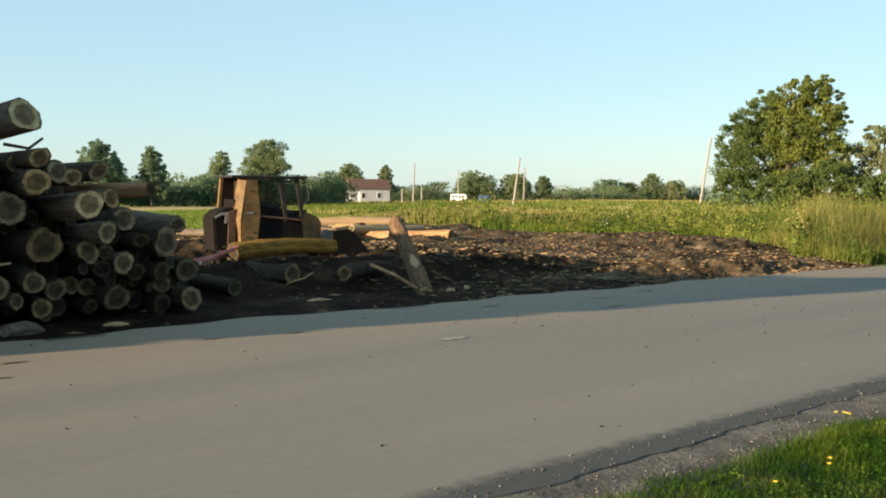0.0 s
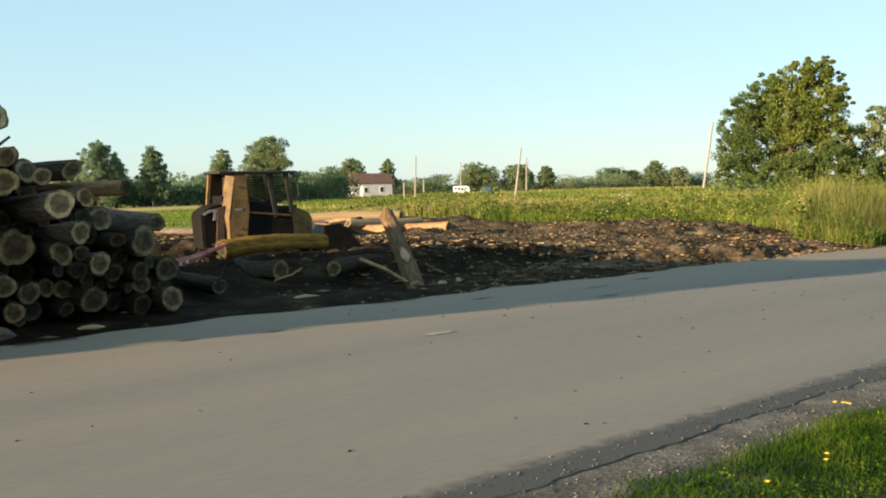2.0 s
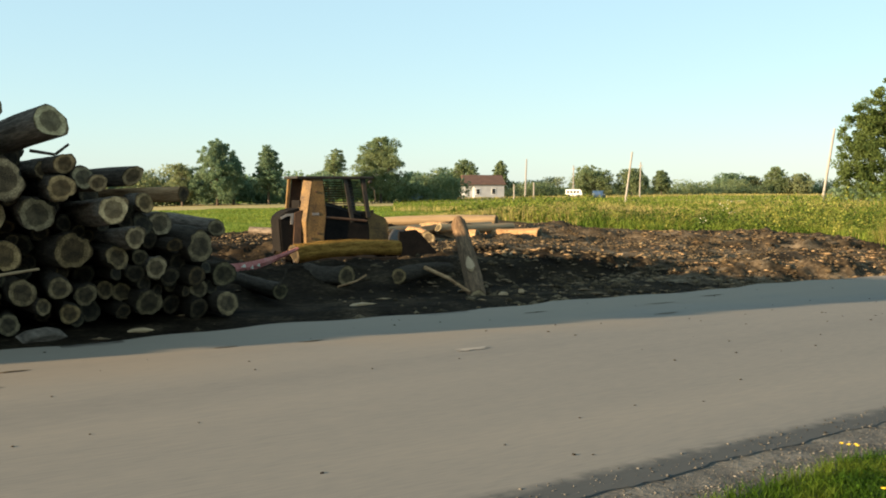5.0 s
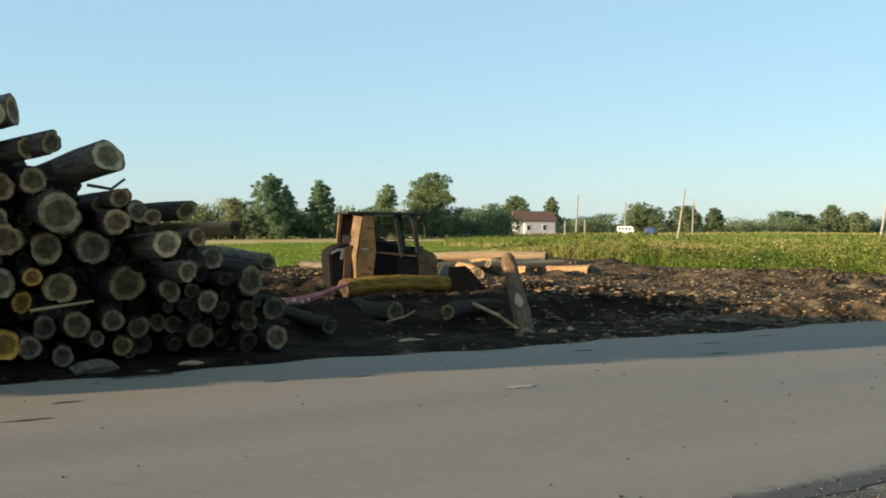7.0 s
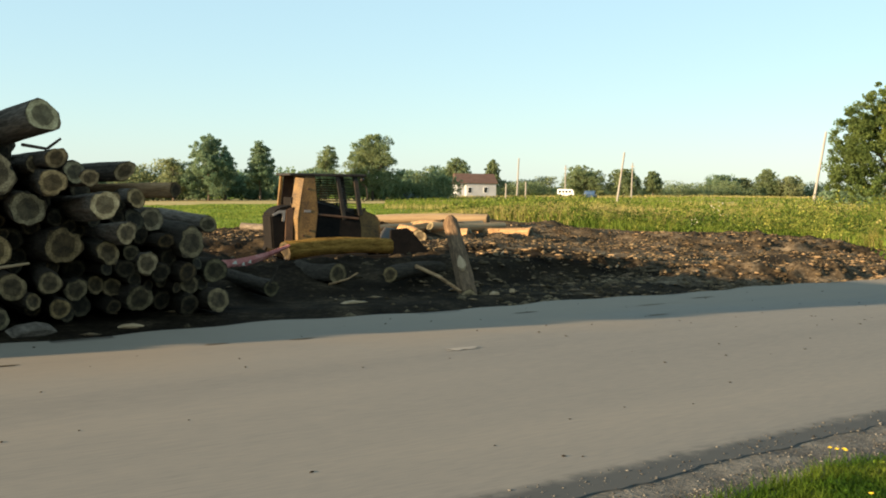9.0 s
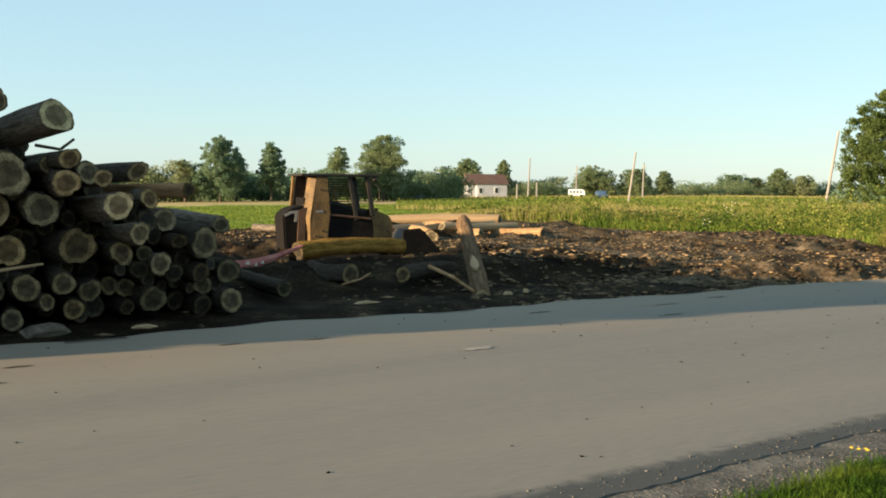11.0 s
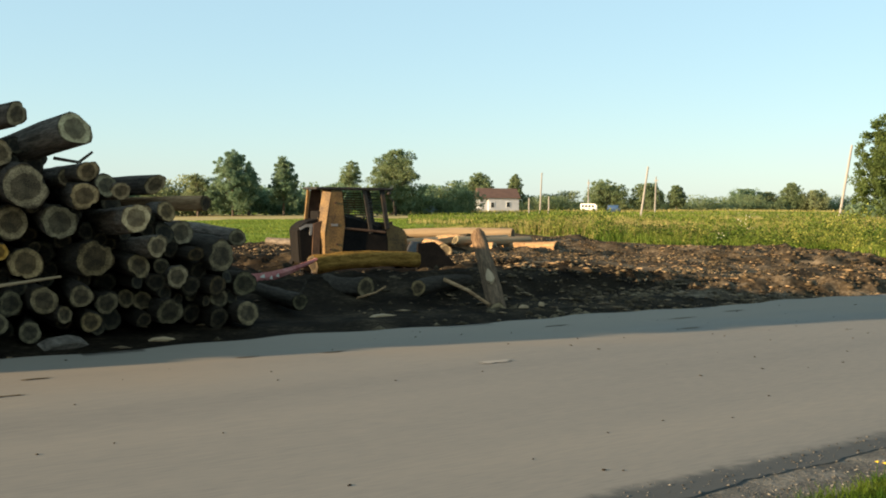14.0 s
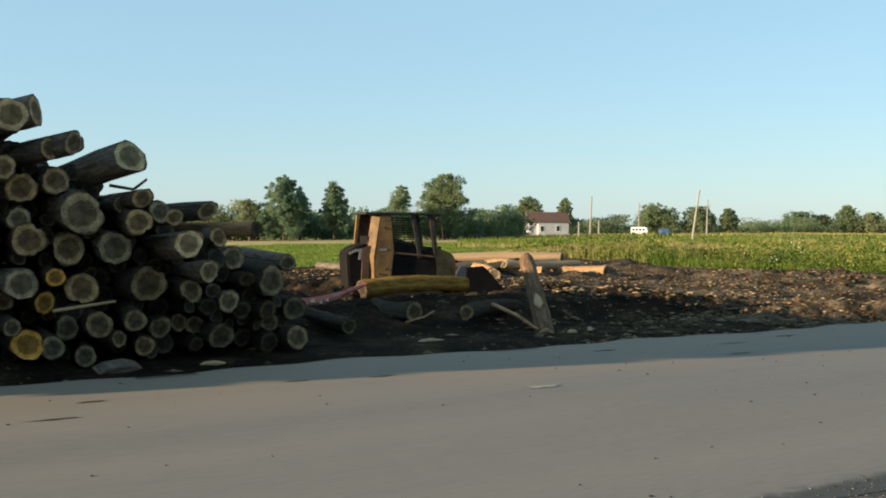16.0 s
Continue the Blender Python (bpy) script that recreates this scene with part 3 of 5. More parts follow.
ORANGE_ENDS = ((2.75, 1.03), (2.75, 0.72), (2.52, 0.29))
# the end at (2.32, 2.75) is pale for sunlight put into its colour
PALE_ENDS = ((4.16, 1.39), (2.32, 2.75))
PLACED = TOP_COURSE + UPPER_COURSE + MIDDLE_COURSE + BOTTOM_COURSE
for x, y, z, r in PLACED:
    length = log_rng.uniform(2.6, 3.4)
    sway, rise = log_rng.uniform(-0.1, 0.5), log_rng.uniform(-0.06, 0.06)
    if (x, z) == (2.64, 2.84):
        sway, rise, length = -0.9, -0.35, 0.7
    if (x, z) == (3.62, 2.37):
        sway, rise, length = -1.7, -0.85, 2.9
    if (x, z) in ((2.95, 2.48), (2.72, 2.42)):
        sway, rise = -0.9, -0.15
    if (x, z) in ((5.28, 1.56), (4.79, 1.78)):
        sway, rise = -1.5, -0.12
    if z < 0.5:
        rise = abs(rise)
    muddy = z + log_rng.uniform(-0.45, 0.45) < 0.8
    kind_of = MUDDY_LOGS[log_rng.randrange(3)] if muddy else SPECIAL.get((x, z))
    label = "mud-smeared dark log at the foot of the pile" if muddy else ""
    if (x, z) in ORANGE_ENDS:
        kind_of, label = ORANGE_LOG, "dark log with a fresh orange sawn end"
    if (x, z) in PALE_ENDS:
        kind_of, label = PALE_END_LOG, "dark barked log with a pale sawn end"
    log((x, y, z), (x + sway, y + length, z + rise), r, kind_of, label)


def crest(x):
    """Height of the pile along the road."""
    return float(np.interp(x, [-6, -5.2, -4.6, -1, 1.5, 2.2, 2.7, 3.1, 3.5, 3.8, 4.5, 5.0, 5.4, 5.8, 6.2], [0.6, 3.8, 4.2, 4.2, 3.3, 2.85, 2.55, 2.3, 2.12, 1.85, 1.6, 1.4, 1.1, 0.6, 0.1]))


# logs behind the front ends; their dark ends carry the painted shade of the gaps
taken = [(x, z, r) for x, y, z, r in PLACED]
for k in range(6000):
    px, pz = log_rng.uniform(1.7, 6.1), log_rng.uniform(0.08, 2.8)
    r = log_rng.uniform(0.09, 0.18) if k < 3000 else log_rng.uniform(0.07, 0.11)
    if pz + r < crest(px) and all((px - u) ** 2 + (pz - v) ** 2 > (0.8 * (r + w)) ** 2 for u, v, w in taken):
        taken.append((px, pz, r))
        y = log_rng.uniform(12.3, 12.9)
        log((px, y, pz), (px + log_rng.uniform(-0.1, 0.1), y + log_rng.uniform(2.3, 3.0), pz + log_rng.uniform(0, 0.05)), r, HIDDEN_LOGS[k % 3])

# unseen stack continuing the pile, added and shaped to cast the long shadow
bm = bmesh.new()
z, row = 0.15, 0
while z < 4.2:
    x = -5.8 + 0.18 * (row % 2)
    while x < 1.75:
        if z < crest(x) - 0.1:
            y, px, pz = log_rng.uniform(11.6, 12.0), x + log_rng.uniform(-0.04, 0.04), z + log_rng.uniform(-0.03, 0.03)
            bar(bm, (px, y, pz), (px + log_rng.uniform(-0.1, 0.1), y + log_rng.uniform(2.4, 2.9), pz - 0.95 * max(0.0, pz - 2.8)), log_rng.uniform(0.14, 0.19), sides=12)
        x += 0.36
    z += 0.31
    row += 1
for k in range(340):                                      # second unseen row behind, added to shade the mud
    x = log_rng.uniform(-5.5, 6.7)
    z = log_rng.uniform(0.15, float(np.interp(x, [-5.5, -4.5, 0.0, 2.0, 3.0, 4.0, 5.0, 6.0, 6.7], [2.2, 2.7, 2.6, 2.45, 2.2, 1.9, 1.55, 1.2, 0.5])))
    bar(bm, (x, 15.4 + log_rng.uniform(-0.2, 0.2), z), (x + log_rng.uniform(-0.1, 0.1), (17.4 if x < 3.5 else 16.5) + log_rng.uniform(-0.3, 0.1), z), log_rng.uniform(0.14, 0.19), sides=10)
for k in range(240):                                      # third unseen row, added to shade the mud
    x = log_rng.uniform(-5.5, 3.0)
    z = log_rng.uniform(0.15, 1.25 + 0.185 * (2 - x))
    bar(bm, (x, 17.9 + log_rng.uniform(-0.1, 0.1), z), (x + log_rng.uniform(-0.1, 0.1), 20.2 + log_rng.uniform(-0.2, 0.2), z), log_rng.uniform(0.14, 0.19), sides=10)
rest = new("stacked_logs", mesh_of("stacked_logs", bm, BARK))
tagged(rest, "unseen stack of dark logs added to shade the road and mud", "log pile", kind="stuff")


# loose logs by the pile and in the mud
log((9.26, 16.7, 0.45), (11.56, 16.72, 0.48), 0.165, YELLOW_LOG, "yellow-brown barked log lying across the mud bank", "loose logs in the mud", 0.4)
leaner = log((10.14, 12.45, -0.08), (11.86, 15.2, 0.99), 0.15, LEAN_LOG, "leaning log propped up on the bank, bark torn near its foot", "loose logs in the mud", 0.0)
bm = bmesh.new()                                          # bare wood where the bark is torn off
toward = leaner.matrix_world.inverted().to_3x3() @ Vector((-0.62, -0.78, 0.1))
facing = math.atan2(toward.y, toward.x)
rows_ = []
for zz, half_a in ((0.24, 0.12), (0.28, 0.42), (0.33, 0.36), (0.37, 0.2), (0.4, 0.05)):
    rows_.append([bm.verts.new((1.16 * math.cos(facing + 0.1 + half_a * u), 1.16 * math.sin(facing + 0.1 + half_a * u), zz + 0.008 * abs(u))) for u in (-1, -0.3, 0.4, 1)]
                 + [bm.verts.new((0.9 * math.cos(facing + 0.1 + half_a * u), 0.9 * math.sin(facing + 0.1 + half_a * u), zz)) for u in (1, -1)])
for lo, hi in zip(rows_, rows_[1:]):
    for j in range(6):
        bm.faces.new((lo[j], lo[(j + 1) % 6], hi[(j + 1) % 6], hi[j]))
bm.faces.new(rows_[0])
bm.faces.new(rows_[-1])
bmesh.ops.recalc_face_normals(bm, faces=bm.faces[:])
part("torn_patch", bm, PEELED, leaner, "pale bare wood where bark is torn off")
log((9.06, 14.55, 0.2), (8.95, 15.7, 0.2), 0.17, MUDDY_LOGS[0], "dark log half sunk in the mud", "loose logs in the mud")
log((9.72, 14.0, 0.2), (11.3, 14.75, 0.2), 0.13, MUDDY_LOGS[1], "short dark log lying in the mud", "loose logs in the mud")
log((12.3, 14.9, 0.12), (14.6, 15.6, 0.1), 0.13, MUDDY_LOGS[2], "dark log half sunk in the mud", "loose logs in the mud")
BACK = "sunlit log lying flat at the edge of the grass"
log((27.4, 32.9, 0.28), (22.6, 36.0, 0.14), 0.23, PALE_LOGS[0], BACK, "logs laid out behind the machine")
log((22.8, 31.6, 0.12), (26.6, 32.3, 0.1), 0.2, PALE_LOGS[0], BACK, "logs laid out behind the machine")
log((18.9, 25.9, 0.1), (20.6, 29.2, 0.1), 0.2, BROWN_LOGS[2], BACK, "logs laid out behind the machine")
log((21.1, 26.2, 0.1), (20.9, 29.8, 0.1), 0.2, BROWN_LOGS[0], BACK, "logs laid out behind the machine")
log((23.2, 25.6, 0.12), (22.0, 28.8, 0.1), 0.21, BROWN_LOGS[1], BACK, "logs laid out behind the machine")
log((20.0, 30.0, 0.1), (24.2, 30.6, 0.1), 0.17, PALE_LOGS[1], BACK, "logs laid out behind the machine")
log((20.4, 27.4, 0.32), (23.4, 27.2, 0.3), 0.15, PALE_LOGS[2], BACK, "logs laid out behind the machine")
log((19.3, 32.6, 0.1), (21.8, 33.6, 0.1), 0.18, PALE_LOGS[1], BACK, "logs laid out behind the machine")
log((18.0, 31.0, 0.1), (16.5, 33.2, 0.1), 0.16, LOGS[5], BACK, "logs laid out behind the machine")

for k in range(9):
    bx, by = log_rng.uniform(18.5, 24.0), log_rng.uniform(26.5, 31.5)
    a = log_rng.uniform(-0.5, 0.6) if k % 2 else log_rng.uniform(1.2, 1.9)
    l, r = log_rng.uniform(1.2, 2.6), log_rng.uniform(0.1, 0.17)
    z0, z1 = z_at(bx, by) + r * 0.9, z_at(bx + l * math.cos(a), by + l * math.sin(a)) + r * 0.9
    log((bx, by, z0), (bx + l * math.cos(a), by + l * math.sin(a), z1), r, (LOGS[k % 7], BROWN_LOGS[k % 3], MUDDY_LOGS[k % 3])[k % 3], BACK, "logs laid out behind the machine")

# long faded pink strap with pale letter-like marks
bm = bmesh.new()
prev = None
for k in range(13):
    u = k / 12
    x, y = 7.75 + 1.5 * u, 16.2 + 0.35 * u
    z = 0.24 + 0.30 * u ** 1.6
    w = 0.11 - 0.085 * u
    cur = [bm.verts.new((x + 0.02 * dz, y + dy, z + dz)) for dy, dz in ((-0.02, -w), (-0.05, 0), (-0.02, w), (0.05, w * 0.7), (0.05, -w * 0.7))]
    if prev:
        for j in range(5):
            bm.faces.new((prev[j], prev[(j + 1) % 5], cur[(j + 1) % 5], cur[j]))
    else:
        bm.faces.new(cur)
    prev = cur
bm.faces.new(prev)
bmesh.ops.recalc_face_normals(bm, faces=bm.faces[:])
pink_strap = new("faded_strap", mesh_of("faded_strap", bm, PINK))
tagged(pink_strap, "long faded pink strap with pale marks", "wood strip")
for fx, fz, fl in ((8.02, 0.3, 0.1), (8.2, 0.27, 0.06), (8.34, 0.3, 0.07)):
    bm = bmesh.new()
    fy = 16.2 + 0.35 * (fx - 7.75) / 1.5 - 0.056
    prism(bm, [(fx - fl / 2, fz - 0.02), (fx + fl / 2, fz - 0.035), (fx + fl * 0.3, fz + 0.03), (fx - fl * 0.1, fz + 0.01)], fy, fy + 0.012)
    part("fleck", bm, SEEDHEAD, pink_strap, "pale letter-like mark")


def branch(pts, r, label="bare broken branch lying on the mud", mat=MUDDYBARK):
    bm = bmesh.new()
    for (a, b), k in zip(zip(pts, pts[1:]), range(9)):
        bar(bm, a, b, r * (1 - 0.13 * k), r * (1 - 0.13 * (k + 1)), 7)
    return tagged(new("branch", mesh_of("branch", bm, mat)), label, "branch", "broken branches")


branch([(9.95, 13.6, 0.36), (10.05, 13.1, 0.22), (10.1, 12.6, 0.03)], 0.034, "pale peeled branch leaning in the mud", BROWNBARK)
branch([(8.5, 13.9, 0.1), (8.9, 14.0, 0.16), (9.15, 14.1, 0.24)], 0.018, mat=BROWNBARK)
branch([(2.75, 11.75, 0.66), (3.15, 11.85, 0.7), (3.5, 12.05, 0.72)], 0.02, "thin pale broken branch caught in the log pile", PEELED)
branch([(3.4, 11.95, 2.04), (3.66, 11.9, 2.0), (3.8, 11.85, 2.12)], 0.02, "dark forked twig on top of the log pile")
branch([(7.2, 13.4, 0.2), (7.3, 13.4, 0.35), (7.33, 13.38, 0.45)], 0.015)
branch([(12.9, 15.4, 0.2), (13.3, 15.5, 0.3), (13.6, 15.7, 0.38)], 0.022, mat=PEELED)


def slab(x, y, z, l, w, h, rz, label, mat=PEELED, tilt=0):
    bm = bmesh.new()
    rng = random.Random(int(x * 100))
    outline = [(-l / 2, 0), (-l * 0.3, h), (l * 0.1, h * 1.3), (l * 0.4, h * 0.6), (l / 2, 0.01), (l * 0.2, -h * 0.4)]
    prism(bm, [(a + rng.uniform(-0.02, 0.02), b) for a, b in outline], -w / 2, w / 2)
    bmesh.ops.bevel(bm, geom=bm.edges[:], offset=0.012, segments=1, affect="EDGES")
    ob = new("wood_slab", mesh_of("wood_slab", bm, mat))
    ob.matrix_world = pose(x, y, z, tilt, 0, rz)
    return tagged(ob, label, "wood slab", "torn slabs of wood")


slab(7.95, 12.3, 0.0, 0.42, 0.12, 0.03, 5, "pale torn slab of bark on the mud")
slab(4.4, 11.3, 0.03, 0.3, 0.1, 0.03, -8, "pale torn slab of bark on the mud")
slab(3.3, 11.25, 0.06, 0.6, 0.16, 0.06, 20, "grey torn slab of wood at the foot of the pile", BARK, 25)
slab(10.75, 12.15, 0.03, 0.12, 0.08, 0.05, 40, "small pale block of wood on the mud")
slab(10.35, 12.1, 0.02, 0.2, 0.1, 0.04, 10, "pale torn slab of bark on the mud")
for k in range(16):                                       # torn roots thrown up in the lit mud
    rx_, ry_ = log_rng.uniform(14.4, 20.5), log_rng.uniform(13.6, 16.4)
    a = log_rng.uniform(-0.7, 0.7)
    l = log_rng.uniform(0.2, 0.55)
    zz = z_at(rx_, ry_)
    branch([(rx_, ry_, zz + 0.01), (rx_ + l * 0.5 * math.cos(a), ry_ + l * 0.5 * math.sin(a), zz + log_rng.uniform(0.03, 0.09)), (rx_ + l * math.cos(a + 0.4), ry_ + l * math.sin(a + 0.4), zz + log_rng.uniform(0.0, 0.06))], log_rng.uniform(0.008, 0.022), "torn pale root sticking out of the mud", PEELED)

# ---- the crawler tractor ----
dozer = new("bulldozer")
dozer.matrix_world = pose(10.2, 18.05, -0.07, 0, 0, -16)
tagged(dozer, "small old yellow crawler tractor with a caged cab, standing in mud", "bulldozer")
H = 1.93                                                # roof height
bm = bmesh.new()
box(bm, (-0.14, -0.06, H - 0.05), (1.43, 1.16, H), 0.012)
roof = part("cab_roof", bm, STEEL, dozer, "thin dark steel cab roof")
bm = bmesh.new()
prism(bm, [(0.06, 0.5), (0.39, 0.5), (0.46, 1.16), (0.45, 1.28), (0.39, H - 0.05), (0.17, H - 0.05), (0.05, 1.04)], -0.03, 0.05)
bmesh.ops.bevel(bm, geom=bm.edges[:], offset=0.012, segments=2, affect="EDGES")
panel = part("rear_corner_panel", bm, YELLOW, dozer, "tall worn yellow corner panel of the cab, wider at its waist")
bm = bmesh.new()
box(bm, (0.17, -0.038, 1.16), (0.31, -0.031, 1.21), 0.002)
part("plate", bm, GREYPAINT, panel, "small scuffed pale plate")
for bx_, bz_ in ((0.25, 1.62), (0.29, 0.8), (0.16, 0.7)):
    bm = bmesh.new()
    bar(bm, (bx_, -0.045, bz_), (bx_, -0.028, bz_), 0.022, sides=8)
    part("bolt", bm, RUST, panel)
bm = bmesh.new()
prism(bm, [(-0.10, 0.35), (0.30, 0.35), (0.3, 1.1), (0.2, H - 0.05), (0.0, H - 0.05), (-0.07, 1.1)], 1.02, 1.08)
part("rear_corner_panel", bm, RUST, dozer)
bm = bmesh.new()
prism(bm, [(-0.16, 0.95), (-0.1, 0.95), (-0.03, H - 0.05), (-0.08, H - 0.05)], 0.98, 1.08)
part("rear_post", bm, YELLOW, dozer)
bm = bmesh.new()                                          # bevelled corner strip that catches the sun
ring = []
for z, pts in ((0.5, ((-0.02, 0.16), (0.055, -0.02))), (1.04, ((-0.1, 0.15), (0.045, -0.035))), (H - 0.05, ((0.04, 0.15), (0.17, -0.03)))):
    (ax, ay), (cx, cy) = pts
    ring.append([bm.verts.new(p) for p in ((ax, ay, z), (cx, cy, z), (cx + 0.02, cy + 0.02, z), (ax + 0.02, ay + 0.02, z))])
for lo, hi in zip(ring, ring[1:]):
    for j in range(4):
        bm.faces.new((lo[j], lo[(j + 1) % 4], hi[(j + 1) % 4], hi[j]))
bm.faces.new(ring[0])
bm.faces.new(ring[-1])
bmesh.ops.recalc_face_normals(bm, faces=bm.faces[:])
part("corner_strip", bm, YELLOW, dozer, "sunlit bevelled yellow corner strip")
bm = bmesh.new()
box(bm, (-0.05, 0.12, 0.5), (0.0, 0.85, 1.45), 0.01)
part("rear_panel", bm, BLACK, dozer)
# added dark sheet: stands in for shade inside the open cab rear
bm = bmesh.new()
box(bm, (0.2, 0.1, 1.2), (0.23, 1.0, H - 0.05), 0.008)
part("rear_opening_shade", bm, STEEL, dozer, "dark sheet standing in for the shaded cab opening")
bm = bmesh.new()
box(bm, (-0.04, -0.03, -0.44), (0.04, 0.03, 0.44), 0.008, pose(0.93, 0.02, 1.45, 0, -10, 0))
part("side_post", bm, STEEL, dozer)
for yy in (0.03, 1.07):
    bm = bmesh.new()
    box(bm, (-0.045, -0.04, -0.4), (0.045, 0.04, 0.4), 0.008, pose(1.28, yy, 1.5, 0, -9, 0))
    part("front_post", bm, STEEL, dozer)
bm = bmesh.new()
for k in range(15):
    zz = 1.12 + 0.05 * k
    bar(bm, (0.3, 1.07, zz), (1.25 - 0.2 * (zz - 1.12) / 0.8, 1.07, zz), 0.011, sides=4)
for k in range(6):
    bar(bm, (0.35 + 0.16 * k, 1.075, 1.1), (0.35 + 0.14 * k, 1.075, H - 0.06), 0.005, sides=4)
part("side_guard_mesh", bm, RUST, dozer, "rusty wire guard over the far cab opening")
bm = bmesh.new()
for k in range(12):
    zz = 1.16 + 0.06 * k
    bar(bm, (1.31 - 0.2 * (zz - 1.12) / 0.8, 0.05, zz), (1.31 - 0.2 * (zz - 1.12) / 0.8, 1.05, zz), 0.007, sides=4)
part("front_guard_mesh", bm, STEEL, dozer)
bm = bmesh.new()
prism(bm, [(1.3, 0.45), (1.78, 0.45), (1.78, 0.98), (1.7, 1.1), (1.4, 1.22), (1.3, 1.24)], 0.06, 0.98)
bmesh.ops.bevel(bm, geom=bm.edges[:], offset=0.02, segments=2, affect="EDGES")
hood = part("engine_hood", bm, YELLOW, dozer, "worn yellow sloping engine hood")
bm = bmesh.new()
prism(bm, [(0.4, 1.36), (0.6, 1.32), (1.0, 1.2), (1.32, 1.08), (1.36, 0.85), (1.36, 0.5), (0.4, 0.5)], 0.02, 0.08)
part("side_plate", bm, BLACK, dozer, "greasy dark side plate")
bm = bmesh.new()
prism(bm, [(0.42, 1.42), (0.6, 1.4), (1.3, 1.2), (1.34, 1.12), (1.0, 1.1), (0.42, 1.18)], 0.3, 0.5)
bmesh.ops.bevel(bm, geom=bm.edges[:], offset=0.015, segments=1, affect="EDGES")
part("dashboard", bm, STEEL, dozer, "dark greasy cowl under the cab opening")
bm = bmesh.new()
bar(bm, (0.45, 0.0, 1.12), (1.3, 0.0, 1.04), 0.025, sides=8)
part("step_rail", bm, RUST, dozer)
bm = bmesh.new()
bmesh.ops.create_icosphere(bm, subdivisions=2, radius=0.05, matrix=Matrix.Translation((1.36, 0.0, H - 0.1)))
part("work_lamp", bm, STEEL, dozer)
bm = bmesh.new()
bar(bm, (1.42, 0.0, 1.7), (1.46, 0.0, 1.66), 0.01)
bar(bm, (1.46, 0.0, 1.66), (1.48, 0.0, 1.45), 0.01)
bar(bm, (1.48, 0.0, 1.45), (1.4, 0.0, 1.38), 0.01)
bar(bm, (1.36, 0.0, 1.74), (1.42, 0.0, 1.7), 0.01)
part("grab_handle", bm, STEEL, dozer)
bm = bmesh.new()
box(bm, (0.3, 0.16, 0.45), (1.25, 0.98, 0.85), 0.02)
part("cab_floor_block", bm, BLACK, dozer)
bm = bmesh.new()
box(bm, (0.42, 0.35, 0.85), (0.85, 0.8, 1.0), 0.04)
seat = part("seat", bm, SEATVINYL, dozer, "torn black vinyl seat")
bm = bmesh.new()
box(bm, (0.36, 0.35, 0.98), (0.47, 0.8, 1.38), 0.04)
part("backrest", bm, SEATVINYL, seat)
for k in range(3):
    bm = bmesh.new()
    bar(bm, (0.98 + 0.07 * k, 0.3 + 0.1 * k, 0.85), (0.93 + 0.08 * k, 0.28 + 0.1 * k, 1.32), 0.012)
    bmesh.ops.create_uvsphere(bm, u_segments=8, v_segments=6, radius=0.03, matrix=Matrix.Translation((0.93 + 0.08 * k, 0.28 + 0.1 * k, 1.33)))
    part("control_lever", bm, STEEL, dozer)
bm = bmesh.new()
bar(bm, (0.45, 0.06, 1.35), (1.25, 0.06, 1.02), 0.03, sides=8)
part("grab_rail", bm, STEEL, dozer)
bm = bmesh.new()
prism(bm, [(-0.42, 0.42), (-0.06, 0.4), (-0.03, 1.3), (-0.3, 1.24), (-0.47, 1.1)], 0.1, 0.95)
bmesh.ops.bevel(bm, geom=bm.edges[:], offset=0.03, segments=2, affect="EDGES")
tank = part("fuel_tank", bm, BLACK, dozer, "dark dented rear tank")
bm = bmesh.new()
prism(bm, [(-0.44, 1.12), (-0.3, 1.19), (-0.17, 1.2), (-0.19, 0.98), (-0.24, 0.98), (-0.23, 1.14), (-0.3, 1.14), (-0.42, 1.08)], 0.07, 0.098)
part("bracket", bm, GREYPAINT, tank, "scuffed grey bracket")
bm = bmesh.new()
prism(bm, [(-0.19, 0.45), (-0.04, 0.45), (-0.02, 1.26), (-0.16, 1.2)], 0.05, 0.094)
part("tank_side", bm, RUST, tank, "rust-brown side strap of the tank")
for yy in (-0.12, 0.94):                                  # crawler tracks
    loop = []
    for k in range(28):
        u = k / 28
        if u < 0.36:
            loop.append((-0.15 + 1.6 * u / 0.36, 0.04))
        elif u < 0.5:
            a = -math.pi / 2 + math.pi * (u - 0.36) / 0.14
            loop.append((1.45 + 0.26 * math.cos(a), 0.3 + 0.26 * math.sin(a)))
        elif u < 0.86:
            loop.append((1.45 - 1.6 * (u - 0.5) / 0.36, 0.56))
        else:
            a = math.pi / 2 + math.pi * (u - 0.86) / 0.14
            loop.append((-0.15 + 0.26 * math.cos(a), 0.3 + 0.26 * math.sin(a)))
    bm = bmesh.new()
    box(bm, (-0.2, yy + 0.06, 0.1), (1.5, yy + 0.24, 0.5), 0.05)
    track = part("track_frame", bm, STEEL, dozer)
    for (ax, az), (bx, bz) in zip(loop, loop[1:] + loop[:1]):
        bm = bmesh.new()
        m = pose((ax + bx) / 2, yy + 0.15, (az + bz) / 2, 0, -math.degrees(math.atan2(bz - az, bx - ax)), 0)
        box(bm, (-0.055, -0.15, -0.02), (0.055, 0.15, 0.02), 0.0, m)
        part("track_shoe", bm, BLACK, track)
bm = bmesh.new()                                          # curved blade
prev = None
